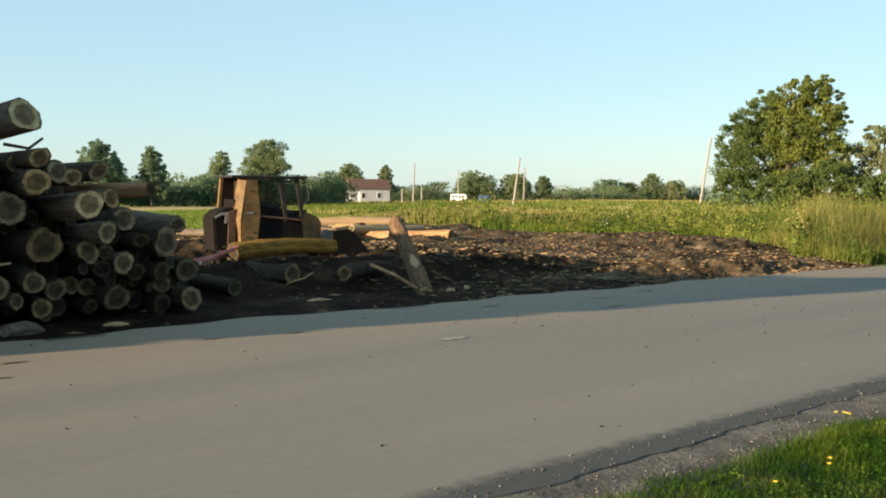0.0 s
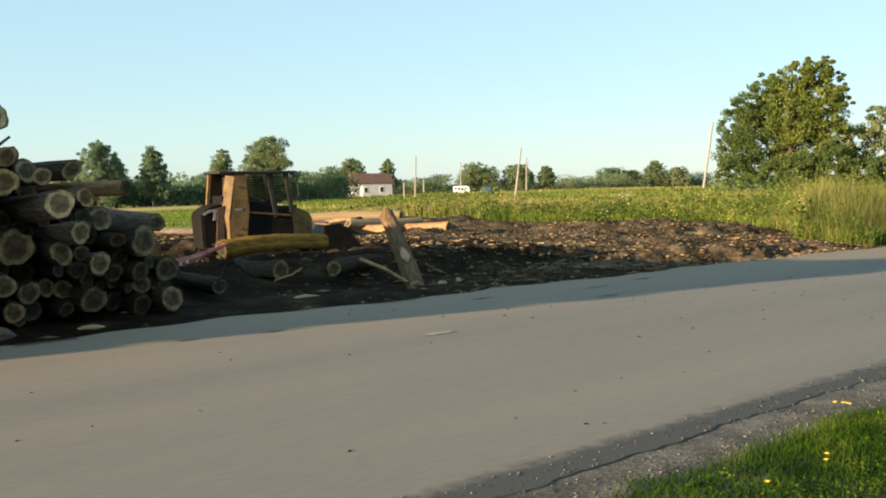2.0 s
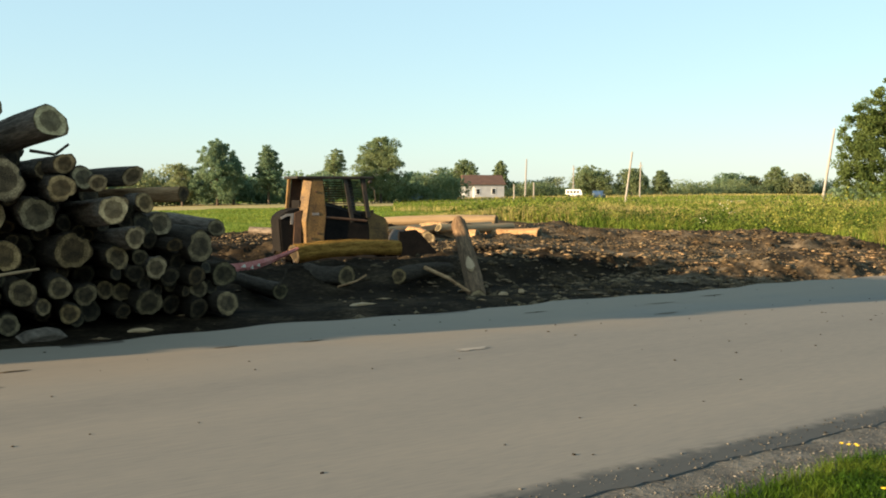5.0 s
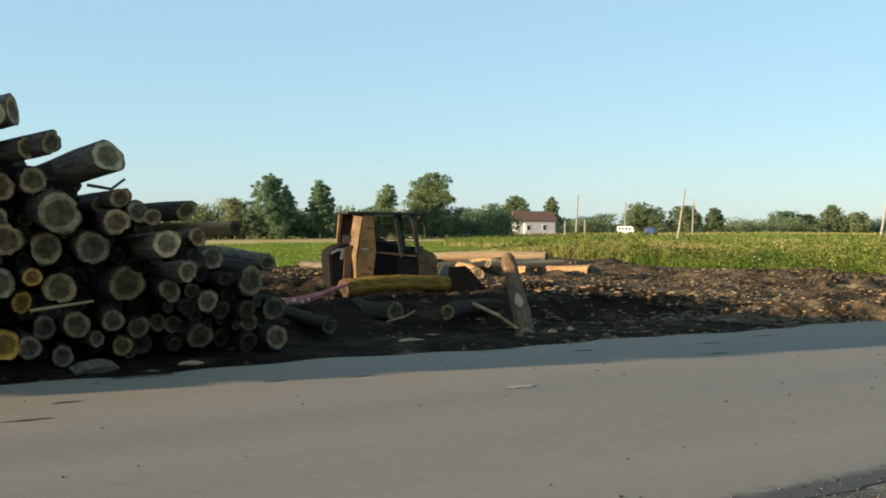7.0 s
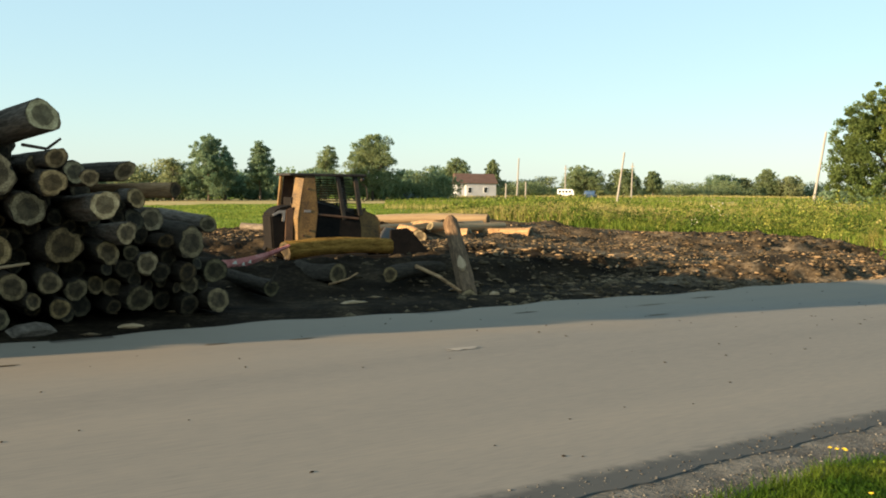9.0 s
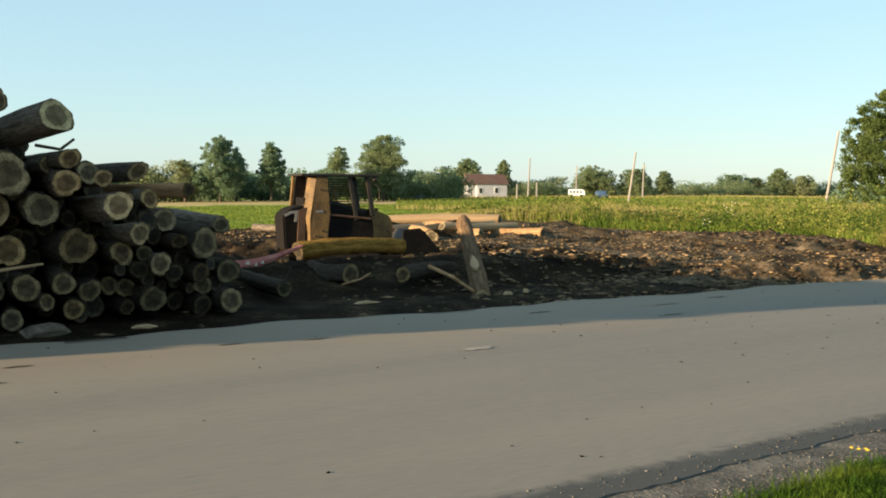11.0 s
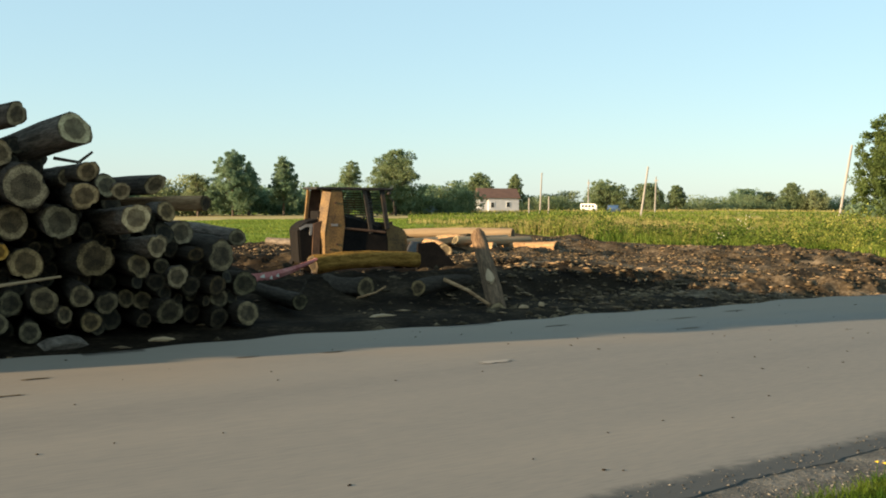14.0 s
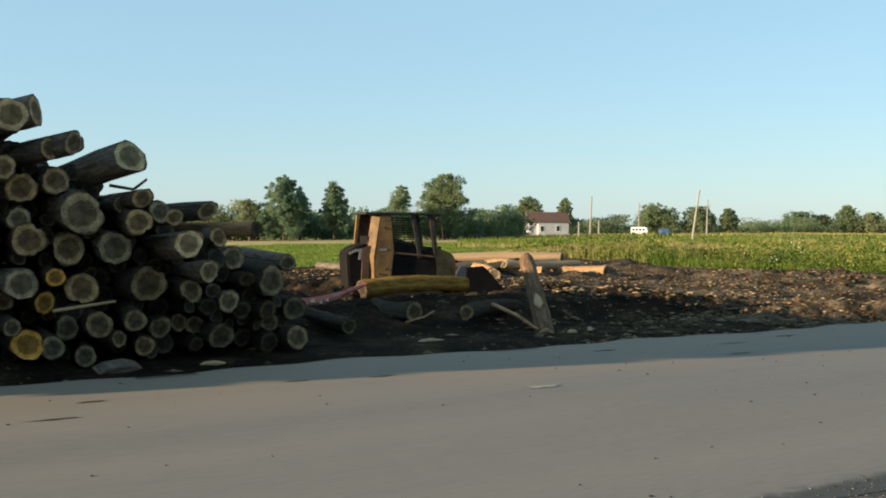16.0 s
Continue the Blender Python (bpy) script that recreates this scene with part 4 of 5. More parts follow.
for k in range(8):
    u = k / 7
    z, x = 0.12 + 0.68 * u, 2.36 - 0.16 * math.sin(math.pi * u) - 0.05 * u
    cur = [bm.verts.new((x, -0.35, z)), bm.verts.new((x, 1.45, z)), bm.verts.new((x + 0.05, 1.45, z)), bm.verts.new((x + 0.05, -0.35, z))]
    if prev:
        for j in range(4):
            bm.faces.new((prev[j], prev[(j + 1) % 4], cur[(j + 1) % 4], cur[j]))
    else:
        bm.faces.new(cur)
    prev = cur
bm.faces.new(prev)
bmesh.ops.recalc_face_normals(bm, faces=bm.faces[:])
blade = part("blade", bm, STEEL, dozer, "dark scoured steel dozer blade")
for yy in (-0.2, 1.25):
    bm = bmesh.new()
    bar(bm, (0.8, yy, 0.25), (2.25, yy, 0.28), 0.06, sides=8)
    part("push_arm", bm, BLACK, dozer)
bm = bmesh.new()
prism(bm, [(1.82, 0.15), (1.84, 0.84), (2.2, 0.87), (2.3, 0.8), (2.66, 0.4), (2.6, 0.12)], -0.42, -0.355)
bmesh.ops.bevel(bm, geom=bm.edges[:], offset=0.012, segments=1, affect="EDGES")
part("side_wing", bm, BLACK, blade, "dark steel end plate of the blade")
bm = bmesh.new()
bar(bm, (1.5, 0.3, 0.95), (1.5, 0.3, 1.25), 0.035, sides=10)
part("exhaust_stack", bm, RUST, dozer)


# ---- trees ----
def leaves(centres, size, rng, up=0.3):
    n = len(centres)
    nor = rng.normal(size=(n, 3))
    nor[:, 2] += up
    nor /= np.linalg.norm(nor, axis=1, keepdims=True)
    t = np.cross(nor, rng.normal(size=(n, 3)))
    t /= np.linalg.norm(t, axis=1, keepdims=True)
    b = np.cross(nor, t)
    s = (size * rng.uniform(0.6, 1.4, n))[:, None]
    return np.stack([centres - t * s * 0.5, centres + b * s * 0.32, centres + t * s * 0.5, centres - b * s * 0.32], 1)


def crown_points(blobs, rng, n, puffs=10, inner=0.55, puff=0.42):
    """Places of leaves: small puffs set over the surface of each blob (x, y, z, rx, rz)."""
    out = []
    vol = np.array([b[3] * b[3] + b[3] * b[4] for b in blobs])
    for (x, y, z, a, c), share in zip(blobs, vol / vol.sum()):
        m = max(6, int(puffs * share * len(blobs)))
        d = rng.normal(size=(m, 3))
        d /= np.linalg.norm(d, axis=1, keepdims=True)
        rad = rng.uniform(inner, 1.0, (m, 1))
        pc = d * rad * np.array([a, a, c]) + np.array([x, y, z])
        pr = puff * min(a, c) * rng.uniform(0.45, 1.25, m)
        k = max(20, int(n * share / m))
        for p, r in zip(pc, pr):
            e = rng.normal(size=(k, 3))
            e /= np.linalg.norm(e, axis=1, keepdims=True)
            out.append(p + e * r * rng.uniform(0.35, 1.1, (k, 1)) * np.array([1, 1, 0.75]))
    return np.concatenate(out)


def tree(x, y, blobs, n, leaf, mat, label, seed, trunk=0.25, name="tree", group="", puffs=26, puff=0.42):
    """Blobs are given relative to the foot; limbs run from the trunk into each."""
    rng = np.random.RandomState(seed)
    ob = new(name)
    z = z_at(x, y)
    ob.matrix_world = Matrix.Translation((x, y, z))
    h = max(b[2] for b in blobs)
    bm = bmesh.new()
    lean = rng.uniform(-0.03, 0.03, 2) * h
    bar(bm, (0, 0, -0.2), (lean[0] * 0.5, lean[1] * 0.5, h * 0.45), trunk, trunk * 0.7, 9)
    bar(bm, (lean[0] * 0.5, lean[1] * 0.5, h * 0.45), (lean[0], lean[1], h), trunk * 0.7, trunk * 0.15, 8)
    part("trunk", bm, TRUNK, ob)
    for bx, by, bz, a, c in blobs:
        bm = bmesh.new()
        s = h * min(0.4, 0.2 + 0.2 * bz / h)
        mid = (bx * 0.5, by * 0.5, s + (bz - s) * 0.6)
        bar(bm, (lean[0] * 0.4, lean[1] * 0.4, s), mid, trunk * 0.35, trunk * 0.2, 6)
        bar(bm, mid, (bx, by, bz + c * 0.3), trunk * 0.2, trunk * 0.05, 6)
        part("limb", bm, TRUNK, ob)
    pts = crown_points(blobs, rng, n, puffs, puff=puff)
    crown = new("crown", quads_mesh("crown", leaves(pts, leaf, rng), mat))
    crown.parent = ob
    return tagged(ob, label, "tree", group)


def random_blobs(rng, w, h, low, k):
    """An uneven crown w wide between heights low and h."""
    out = [(0, 0, (low + h) / 2, w * 0.34, (h - low) * 0.36)]
    for j in range(k):
        u = (j + rng.uniform(0, 0.9)) / k
        z = low + (h - low) * (0.1 + 0.75 * u)
        reach = 0.5 * w * (1 - 0.75 * max(0, u - 0.35)) * rng.uniform(0.3, 0.72)
        a = rng.uniform(0, math.tau)
        r = w * rng.uniform(0.27, 0.36) * (1 - 0.35 * u)
        out.append((reach * math.cos(a), reach * math.sin(a), z, r, min(r * rng.uniform(0.8, 1.1), h - z)))
    return out


def shaped_blobs(rng, w, h, low, k, cone):
    """A closed crown: blobs over a dome (cone 0) or a spire (cone 1)."""
    out = [(0, 0, low + (h - low) * 0.42, w * 0.33, (h - low) * 0.4)]
    for j in range(k):
        u = (j + rng.uniform(0, 0.9)) / k
        half = 0.5 * w * ((1 - cone) * math.sqrt(max(0.04, 1 - max(0.0, (u - 0.35) / 0.65) ** 2)) + cone * (1 - 0.8 * u)) * (0.8 + 0.2 * min(1, u / 0.2))
        r = min(w * rng.uniform(0.15, 0.22), half)
        a = j * 2.4 + rng.uniform(-0.5, 0.5)
        z = low + (h - low) * (0.08 + 0.84 * u)
        out.append(((half - r) * math.cos(a), (half - r) * math.sin(a), z, r, min(r * rng.uniform(0.8, 1.1), h - z + 0.1)))
    return out


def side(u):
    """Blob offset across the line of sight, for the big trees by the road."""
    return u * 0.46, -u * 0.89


# two trees; the right one's sunlit look is put into its leaf colour
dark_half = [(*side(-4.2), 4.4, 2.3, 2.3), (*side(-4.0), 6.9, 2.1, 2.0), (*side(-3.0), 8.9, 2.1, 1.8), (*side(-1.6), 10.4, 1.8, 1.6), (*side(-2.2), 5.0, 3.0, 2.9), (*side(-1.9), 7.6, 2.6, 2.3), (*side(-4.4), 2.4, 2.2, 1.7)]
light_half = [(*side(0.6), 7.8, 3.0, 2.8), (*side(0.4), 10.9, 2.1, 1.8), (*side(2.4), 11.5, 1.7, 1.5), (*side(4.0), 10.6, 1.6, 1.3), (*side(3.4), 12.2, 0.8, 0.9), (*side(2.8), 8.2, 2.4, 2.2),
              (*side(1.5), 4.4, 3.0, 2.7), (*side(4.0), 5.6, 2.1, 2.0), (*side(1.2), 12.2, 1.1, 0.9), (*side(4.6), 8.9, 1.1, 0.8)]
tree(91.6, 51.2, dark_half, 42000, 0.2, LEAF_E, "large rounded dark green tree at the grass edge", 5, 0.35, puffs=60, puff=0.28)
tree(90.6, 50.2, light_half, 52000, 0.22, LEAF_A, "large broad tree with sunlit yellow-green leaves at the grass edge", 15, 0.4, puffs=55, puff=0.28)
tree(95.3, 43.0, [(*side(-2.5), 4.6, 2.2, 2.2), (*side(0.4), 6.4, 2.2, 2.0), (*side(2.4), 4.6, 2.2, 2.0), (*side(4.6), 5.4, 2.4, 2.2), (*side(-0.6), 7.6, 1.2, 1.0)], 22000, 0.26, LEAF_C, "paler bushy tree beside the large ones", 6, 0.25, puffs=40, puff=0.3)
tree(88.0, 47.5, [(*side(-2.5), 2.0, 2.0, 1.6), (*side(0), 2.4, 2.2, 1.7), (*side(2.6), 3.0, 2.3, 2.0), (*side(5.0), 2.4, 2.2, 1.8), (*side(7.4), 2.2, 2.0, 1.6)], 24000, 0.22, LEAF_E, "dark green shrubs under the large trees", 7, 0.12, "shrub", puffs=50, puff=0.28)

rngt = np.random.RandomState(77)
FAR = [  # x, y, width, height, low, leaves, material
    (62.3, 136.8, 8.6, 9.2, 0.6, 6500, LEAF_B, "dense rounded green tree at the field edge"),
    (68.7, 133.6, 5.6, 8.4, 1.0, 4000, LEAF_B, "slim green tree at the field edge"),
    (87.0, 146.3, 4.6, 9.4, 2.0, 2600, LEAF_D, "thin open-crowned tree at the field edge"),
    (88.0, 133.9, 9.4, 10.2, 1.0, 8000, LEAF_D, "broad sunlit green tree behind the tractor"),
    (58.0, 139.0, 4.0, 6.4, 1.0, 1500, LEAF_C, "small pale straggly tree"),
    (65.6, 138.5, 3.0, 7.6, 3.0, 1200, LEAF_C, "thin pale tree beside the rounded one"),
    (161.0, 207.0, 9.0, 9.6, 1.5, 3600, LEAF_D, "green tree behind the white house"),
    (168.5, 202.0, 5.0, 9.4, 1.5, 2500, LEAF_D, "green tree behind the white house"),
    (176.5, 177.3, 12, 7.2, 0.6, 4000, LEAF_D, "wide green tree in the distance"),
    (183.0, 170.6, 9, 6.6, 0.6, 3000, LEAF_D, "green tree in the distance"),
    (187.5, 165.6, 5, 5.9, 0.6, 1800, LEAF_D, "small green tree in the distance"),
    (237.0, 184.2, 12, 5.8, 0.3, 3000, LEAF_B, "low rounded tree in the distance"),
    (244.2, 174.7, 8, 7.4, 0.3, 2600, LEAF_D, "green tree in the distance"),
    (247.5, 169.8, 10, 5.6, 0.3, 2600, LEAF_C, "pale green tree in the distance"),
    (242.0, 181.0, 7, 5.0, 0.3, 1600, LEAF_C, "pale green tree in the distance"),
]
for x, y, w, h, low, n, mat, label in FAR:
    if "open-crowned" in label or "thin pale" in label or "straggly" in label:
        blobs = random_blobs(rngt, w, h, low, 12)
    else:
        blobs = shaped_blobs(rngt, w, h, low, 22, 0.4 if "slim" in label else 0.05)
    near_edge = math.hypot(x, y) < 190
    tree(x, y, blobs, int(n * (5.5 if near_edge else 4)), 0.22 if near_edge else 0.34, mat, label, int(x * 10), 0.2, group="trees along the far fields", puffs=20, puff=0.4)


def hedge(name, a, b, h, n, mat, label, seed, depth=4.0, leaf=0.36, dips=0.4):
    """A belt of bushes from a to b: stuff."""
    rng = np.random.RandomState(seed)
    u = rng.uniform(0, 1, n)
    L = math.hypot(b[0] - a[0], b[1] - a[1])
    hump = 0.7 + dips * (0.5 * np.sin(u * L * 0.42 + seed) + 0.35 * np.sin(u * L * 1.1 + 2 * seed) + 0.25 * np.sin(u * L * 2.7))
    x = a[0] + (b[0] - a[0]) * u + rng.normal(0, 0.3, n)
    y = a[1] + (b[1] - a[1]) * u + rng.uniform(-depth / 2, depth / 2, n)
    z = height(x, y) + h * np.clip(hump, 0.2, 1.3) * rng.uniform(0, 1, n) ** 0.7
    ob = new(name, quads_mesh(name, leaves(np.stack([x, y, z], -1), leaf, rng), mat))
    return tagged(ob, label, "hedge", kind="stuff")


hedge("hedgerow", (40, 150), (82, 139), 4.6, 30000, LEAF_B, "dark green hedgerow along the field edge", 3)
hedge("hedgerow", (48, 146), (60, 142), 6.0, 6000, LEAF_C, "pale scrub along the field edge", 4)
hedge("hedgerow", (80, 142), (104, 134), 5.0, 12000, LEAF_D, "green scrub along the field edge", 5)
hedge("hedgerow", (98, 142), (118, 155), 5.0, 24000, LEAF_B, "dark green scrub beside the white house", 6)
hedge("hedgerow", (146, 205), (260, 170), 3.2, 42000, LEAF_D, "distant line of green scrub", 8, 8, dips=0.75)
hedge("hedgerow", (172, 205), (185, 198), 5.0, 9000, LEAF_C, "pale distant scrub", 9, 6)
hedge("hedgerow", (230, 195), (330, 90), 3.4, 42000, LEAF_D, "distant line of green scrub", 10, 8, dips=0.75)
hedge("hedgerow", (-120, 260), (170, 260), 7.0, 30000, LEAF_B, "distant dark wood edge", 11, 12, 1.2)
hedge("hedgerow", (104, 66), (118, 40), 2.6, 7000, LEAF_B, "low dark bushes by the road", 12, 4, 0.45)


# ---- rank grass and weeds ----
def blades(name, x, y, h, w, mat, seed, label, category="grass", lean=0.25):
    rng = np.random.RandomState(seed)
    n = len(x)
    z = height(x, y) - 0.03
    a = rng.uniform(0, math.tau, n)
    ln = h * lean * rng.uniform(0.1, 1.6, n)
    d = rng.uniform(0, math.tau, n)
    sx, sy = np.cos(a) * w / 2, np.sin(a) * w / 2
    mx, my = np.cos(d) * ln, np.sin(d) * ln
    base = np.stack([x, y, z], -1)
    sidev = np.stack([sx, sy, np.zeros(n)], -1)
    mid = base + np.stack([mx * 0.35, my * 0.35, h * 0.6], -1)
    tip = base + np.stack([mx, my, h], -1)
    tris = np.concatenate([np.stack([base - sidev, base + sidev, mid + sidev * 0.8, mid - sidev * 0.8], 1), np.stack([mid - sidev * 0.8, mid + sidev * 0.8, tip + sidev * 0.1, tip - sidev * 0.1], 1)])
    return tagged(new(name, quads_mesh(name, tris, mat)), label, category, kind="stuff")


def scatter(seed, n, az, dist):
    rng = np.random.RandomState(seed)
    a = np.radians(rng.uniform(az[0], az[1], n))
    d = np.exp(rng.uniform(math.log(dist[0]), math.log(dist[1]), n))
    x, y = d * np.sin(a), d * np.cos(a)
    keep = (mud_share(x, y) < -0.15 * rng.uniform(0, 3, n)) & (y > ROAD_FAR + 0.3)
    return x[keep], y[keep], d[keep], rng


x, y, d, rg = scatter(31, 205000, (35.5, 68), (23, 120))
tall = 0.52 + 0.16 * bumps(x, y, 41, 6, 0.15, 0.7) + 0.3 * np.clip((48 - d) / 14, 0, 1) - 0.35 * np.clip((30 - d) / 5, 0, 1)
tall = 1.12 * np.clip(tall, 0.25, 1.6) * rg.uniform(0.55, 1.25, len(x)) * np.interp(np.degrees(np.arctan2(x, y)), [36, 44, 56], [0.3, 0.62, 1.0]) * np.interp(d, [42, 60, 110], [1, 0.62, 0.36])
pick = rg.uniform(0, 1, len(x)) + 0.25 * bumps(x, y, 43, 5, 0.1, 0.5)
green = pick < 1.08 - 0.16 * np.clip((42 - d) / 8, 0, 1) - 0.1 * np.clip((d - 45) / 40, 0, 1)
blades("rank_grass", x[green], y[green], tall[green], 0.018 * d[green] / 25, WEED, 51, "tall rank green grass and weeds beside the mud")
blades("dry_grass_stalks", x[~green], y[~green], tall[~green] * 1.12, 0.014 * d[~green] / 25, STRAW, 52, "golden dry grass stalks among the weeds")
x, y, d, rg = scatter(33, 62000, (10, 37), (30, 125))
k = y < 97 + 0.05 * x
x, y, d = x[k], y[k], d[k]
blades("short_field_grass", x, y, rg.uniform(0.05, 0.14, len(x)), 0.02 * d / 25, WEED, 53, "short green grass of the open field")
# weeds by the road, in the blade colour with painted shade
x, y, d, rg = scatter(35, 80000, (54, 70), (22.5, 36))
h = np.clip(0.95 + 0.5 * bumps(x, y, 41, 6, 0.3, 1.6) - 0.04 * (d - 23), 0.4, 1.5) * rg.uniform(0.4, 1.2, len(x))
k = rg.uniform(0, 1, len(x)) < 0.78
blades("rank_grass", x[k], y[k], h[k], 0.009, RANK, 55, "tall rank green grass at the mud edge by the road", lean=0.5)
blades("dry_grass_stalks", x[~k], y[~k], h[~k] * 1.1, 0.008, STRAW, 56, "golden dry grass stalks at the mud edge by the road")
x, y, d, rg = scatter(36, 45000, (34, 68), (72, 320))
k = rg.uniform(0, 1, len(x)) + 0.3 * bumps(x, y, 47, 5, 0.03, 0.15) < 0.3
h = rg.uniform(0.2, 0.5, len(x))
blades("far_field_grass", x[k], y[k], h[k], 0.05 * d[k] / 100, WEED, 57, "rough green grass of the far field")
blades("far_dry_grass", x[~k], y[~k], h[~k], 0.05 * d[~k] / 100, STRAW, 58, "tan dry grass of the far field")
x, y, d, rg = scatter(34, 7600, (37, 68), (23, 85))
x2, y2, d2, _ = scatter(38, 2600, (54, 70), (22.5, 35))
x, y, d = np.concatenate([x, x2]), np.concatenate([y, y2]), np.concatenate([d, d2])
h = np.clip(0.55 + 0.7 * bumps(x, y, 42, 6, 0.25, 1.0), 0.18, 1.45) * rg.uniform(0.6, 1.25, len(x)) * np.interp(d, [24, 30, 45, 80], [1.8, 1.3, 1.0, 0.6])
h *= np.interp(np.degrees(np.arctan2(x, y)), [37, 42, 60], [0.5, 0.9, 1.0])
m = 30
hs = np.repeat(h, m)
pts = np.repeat(np.stack([x, y, height(x, y)], -1), m, 0)
up = rg.uniform(0.0, 1, len(pts)) ** 0.8
pts[:, 2] += hs * up
pts[:, :2] += rg.normal(0, 1, (len(pts), 2)) * (0.34 * hs * (1.05 - 0.75 * up))[:, None]
size = 0.067 * np.repeat(np.clip(d / 32, 0.9, 2.0), m)
tagged(new("leafy_weeds", quads_mesh("leafy_weeds", leaves(pts, size, rg, 0.6), WEEDLEAF)), "bushy broad-leaved green weeds among the grass", "weeds", kind="stuff")


def flower_weed(x, y, h, seed, mat, label, heads=16, size=0.05):
    rng = np.random.RandomState(seed)
    ob = new("weed_plant")
    ob.matrix_world = Matrix.Translation((x, y, z_at(x, y)))
    bm = bmesh.new()
    bar(bm, (0, 0, -0.05), (0.03, 0, h), 0.014, 0.006, 5)
    part("stem", bm, WEEDLEAF, ob)
    for k in range(heads):
        p = (rng.normal(0, 0.13), rng.normal(0, 0.13), h * rng.uniform(0.55, 1.05))
        bm = bmesh.new()
        bmesh.ops.create_icosphere(bm, subdivisions=1, radius=size * rng.uniform(0.4, 0.8), matrix=Matrix.Translation(p))
        part("flower_head", bm, mat, ob)
    pts = np.stack([rng.normal(0, 0.14, 60), rng.normal(0, 0.14, 60), rng.uniform(0.1, h * 0.8, 60)], -1)
    leaf = new("foliage", quads_mesh("foliage", leaves(pts, 0.14, rng, 0.6), WEEDLEAF))
    leaf.parent = ob
    return tagged(ob, label, "weed", "flowering weeds")


flower_weed(32.3, 25.2, 1.15, 1, SEEDHEAD, "tall weed with pale cream flower heads", 12, 0.036)
flower_weed(24.2, 13.6, 1.3, 2, STRAW, "tall dry golden weed at the mud edge", 22)
flower_weed(30.5, 24.8, 0.6, 3, SEEDHEAD, "small weed with pale flowers", 6, 0.03)

# ---- lawn by the road ----
rg = np.random.RandomState(61)
n = 105000
x, y = rg.uniform(2.2, 9.2, n), LAWN_EDGE + 0.16 - 2.9 * rg.uniform(0, 1, n) ** 1.15
x2, y2 = rg.uniform(-8, 20, 30000), rg.uniform(-5, LAWN_EDGE + 0.1, 30000)
x, y = np.concatenate([x, x2]), np.concatenate([y, y2])
edge = LAWN_EDGE + 0.05 + 0.09 * lattice(x * 1.3, y * 0 + 3.3, 320) + 0.07 * lattice(x * 4.1, y * 0 + 1.7, 321) + rg.uniform(-0.1, 0.06, len(x))
keep = y < edge
x, y = x[keep], y[keep]
hh = rg.uniform(0.035, 0.09, len(x)) * (1 + 0.5 * bumps(x, y, 63, 6, 0.8, 4))
blades("lawn_grass", x, y, np.clip(hh, 0.025, 0.14), 0.0055, LAWN, 62, "bright green mown lawn grass beside the road", lean=0.6)
n = 60000
cx, cy = rg.uniform(2.2, 9.2, n), LAWN_EDGE - 3.0 * rg.uniform(0, 1, n) ** 1.2 - 0.18
k = lattice(cx * 2.2, cy * 2.2, 310) + rg.uniform(-0.5, 0.5, n) > 0.0
cp = np.stack([cx, cy, height(cx, cy) + rg.uniform(0.02, 0.07, n)], -1)[k]
tagged(new("lawn_clover", quads_mesh("lawn_clover", leaves(cp, 0.02, rg, 1.2), LAWN)), "small clover leaves among the lawn grass", "clover", kind="stuff")


def dandelion(x, y, h, seed):
    rng = random.Random(seed)
    ob = new("dandelion")
    ob.matrix_world = Matrix.Translation((x, y, z_at(x, y)))
    bm = bmesh.new()
    bar(bm, (0, 0, 0), (0.01, 0.0, h), 0.003, 0.002, 5)
    part("stem", bm, LAWN, ob)
    bm = bmesh.new()
    for k in range(14):
        a = math.tau * k / 14
        c, s = math.cos(a), math.sin(a)
        v = [bm.verts.new(p) for p in ((0.01, 0, h), (0.012 * c - 0.004 * s, 0.012 * s + 0.004 * c, h + 0.006), (0.014 * c + 0.01, 0.014 * s, h + 0.008), (0.012 * c + 0.004 * s, 0.012 * s - 0.004 * c, h + 0.006))]
        bm.faces.new(v)
    bmesh.ops.create_icosphere(bm, subdivisions=1, radius=0.007, matrix=Matrix.Translation((0.01, 0, h + 0.004)))
    part("flower_head", bm, PETAL, ob)
    return tagged(ob, "yellow wild flower on a thin stem in the lawn", "flower", "yellow flowers in the lawn")


for k, (fx, fy) in enumerate([(6.18, 3.66), (6.1, 3.6), (6.02, 3.66), (5.97, 3.58), (4.11, 3.06), (4.63, 3.02), (4.7, 3.05), (5.2, 2.9), (3.3, 3.2)]):
    dandelion(fx, fy, 0.08 + 0.015 * (k % 4), k)

def smear(name, x, y, l, w, mat, seed, label, category):
    """A thin ragged patch lying on the road."""
    rng = random.Random(seed)
    bm = bmesh.new()
    ring = []
    for k in range(18):
        a = math.tau * k / 18
        f = rng.uniform(0.55, 1.1)
        px, py = x + 0.5 * l * f * math.cos(a), y + 0.5 * w * f * math.sin(a)
        ring.append(bm.verts.new((px, py, float(road_z(np.array([px]), np.array([py]))[0]) + 0.006)))
    mid = bm.verts.new((x, y, float(road_z(np.array([x]), np.array([y]))[0]) + 0.009))
    for k in range(18):
        bm.faces.new((mid, ring[k], ring[(k + 1) % 18]))
    return tagged(new(name, mesh_of(name, bm, mat)), label, category)


smear("pale_patch", 6.66, 8.19, 0.5, 0.18, DUST, 1, "pale dusty scuff on the asphalt road", "scuff")
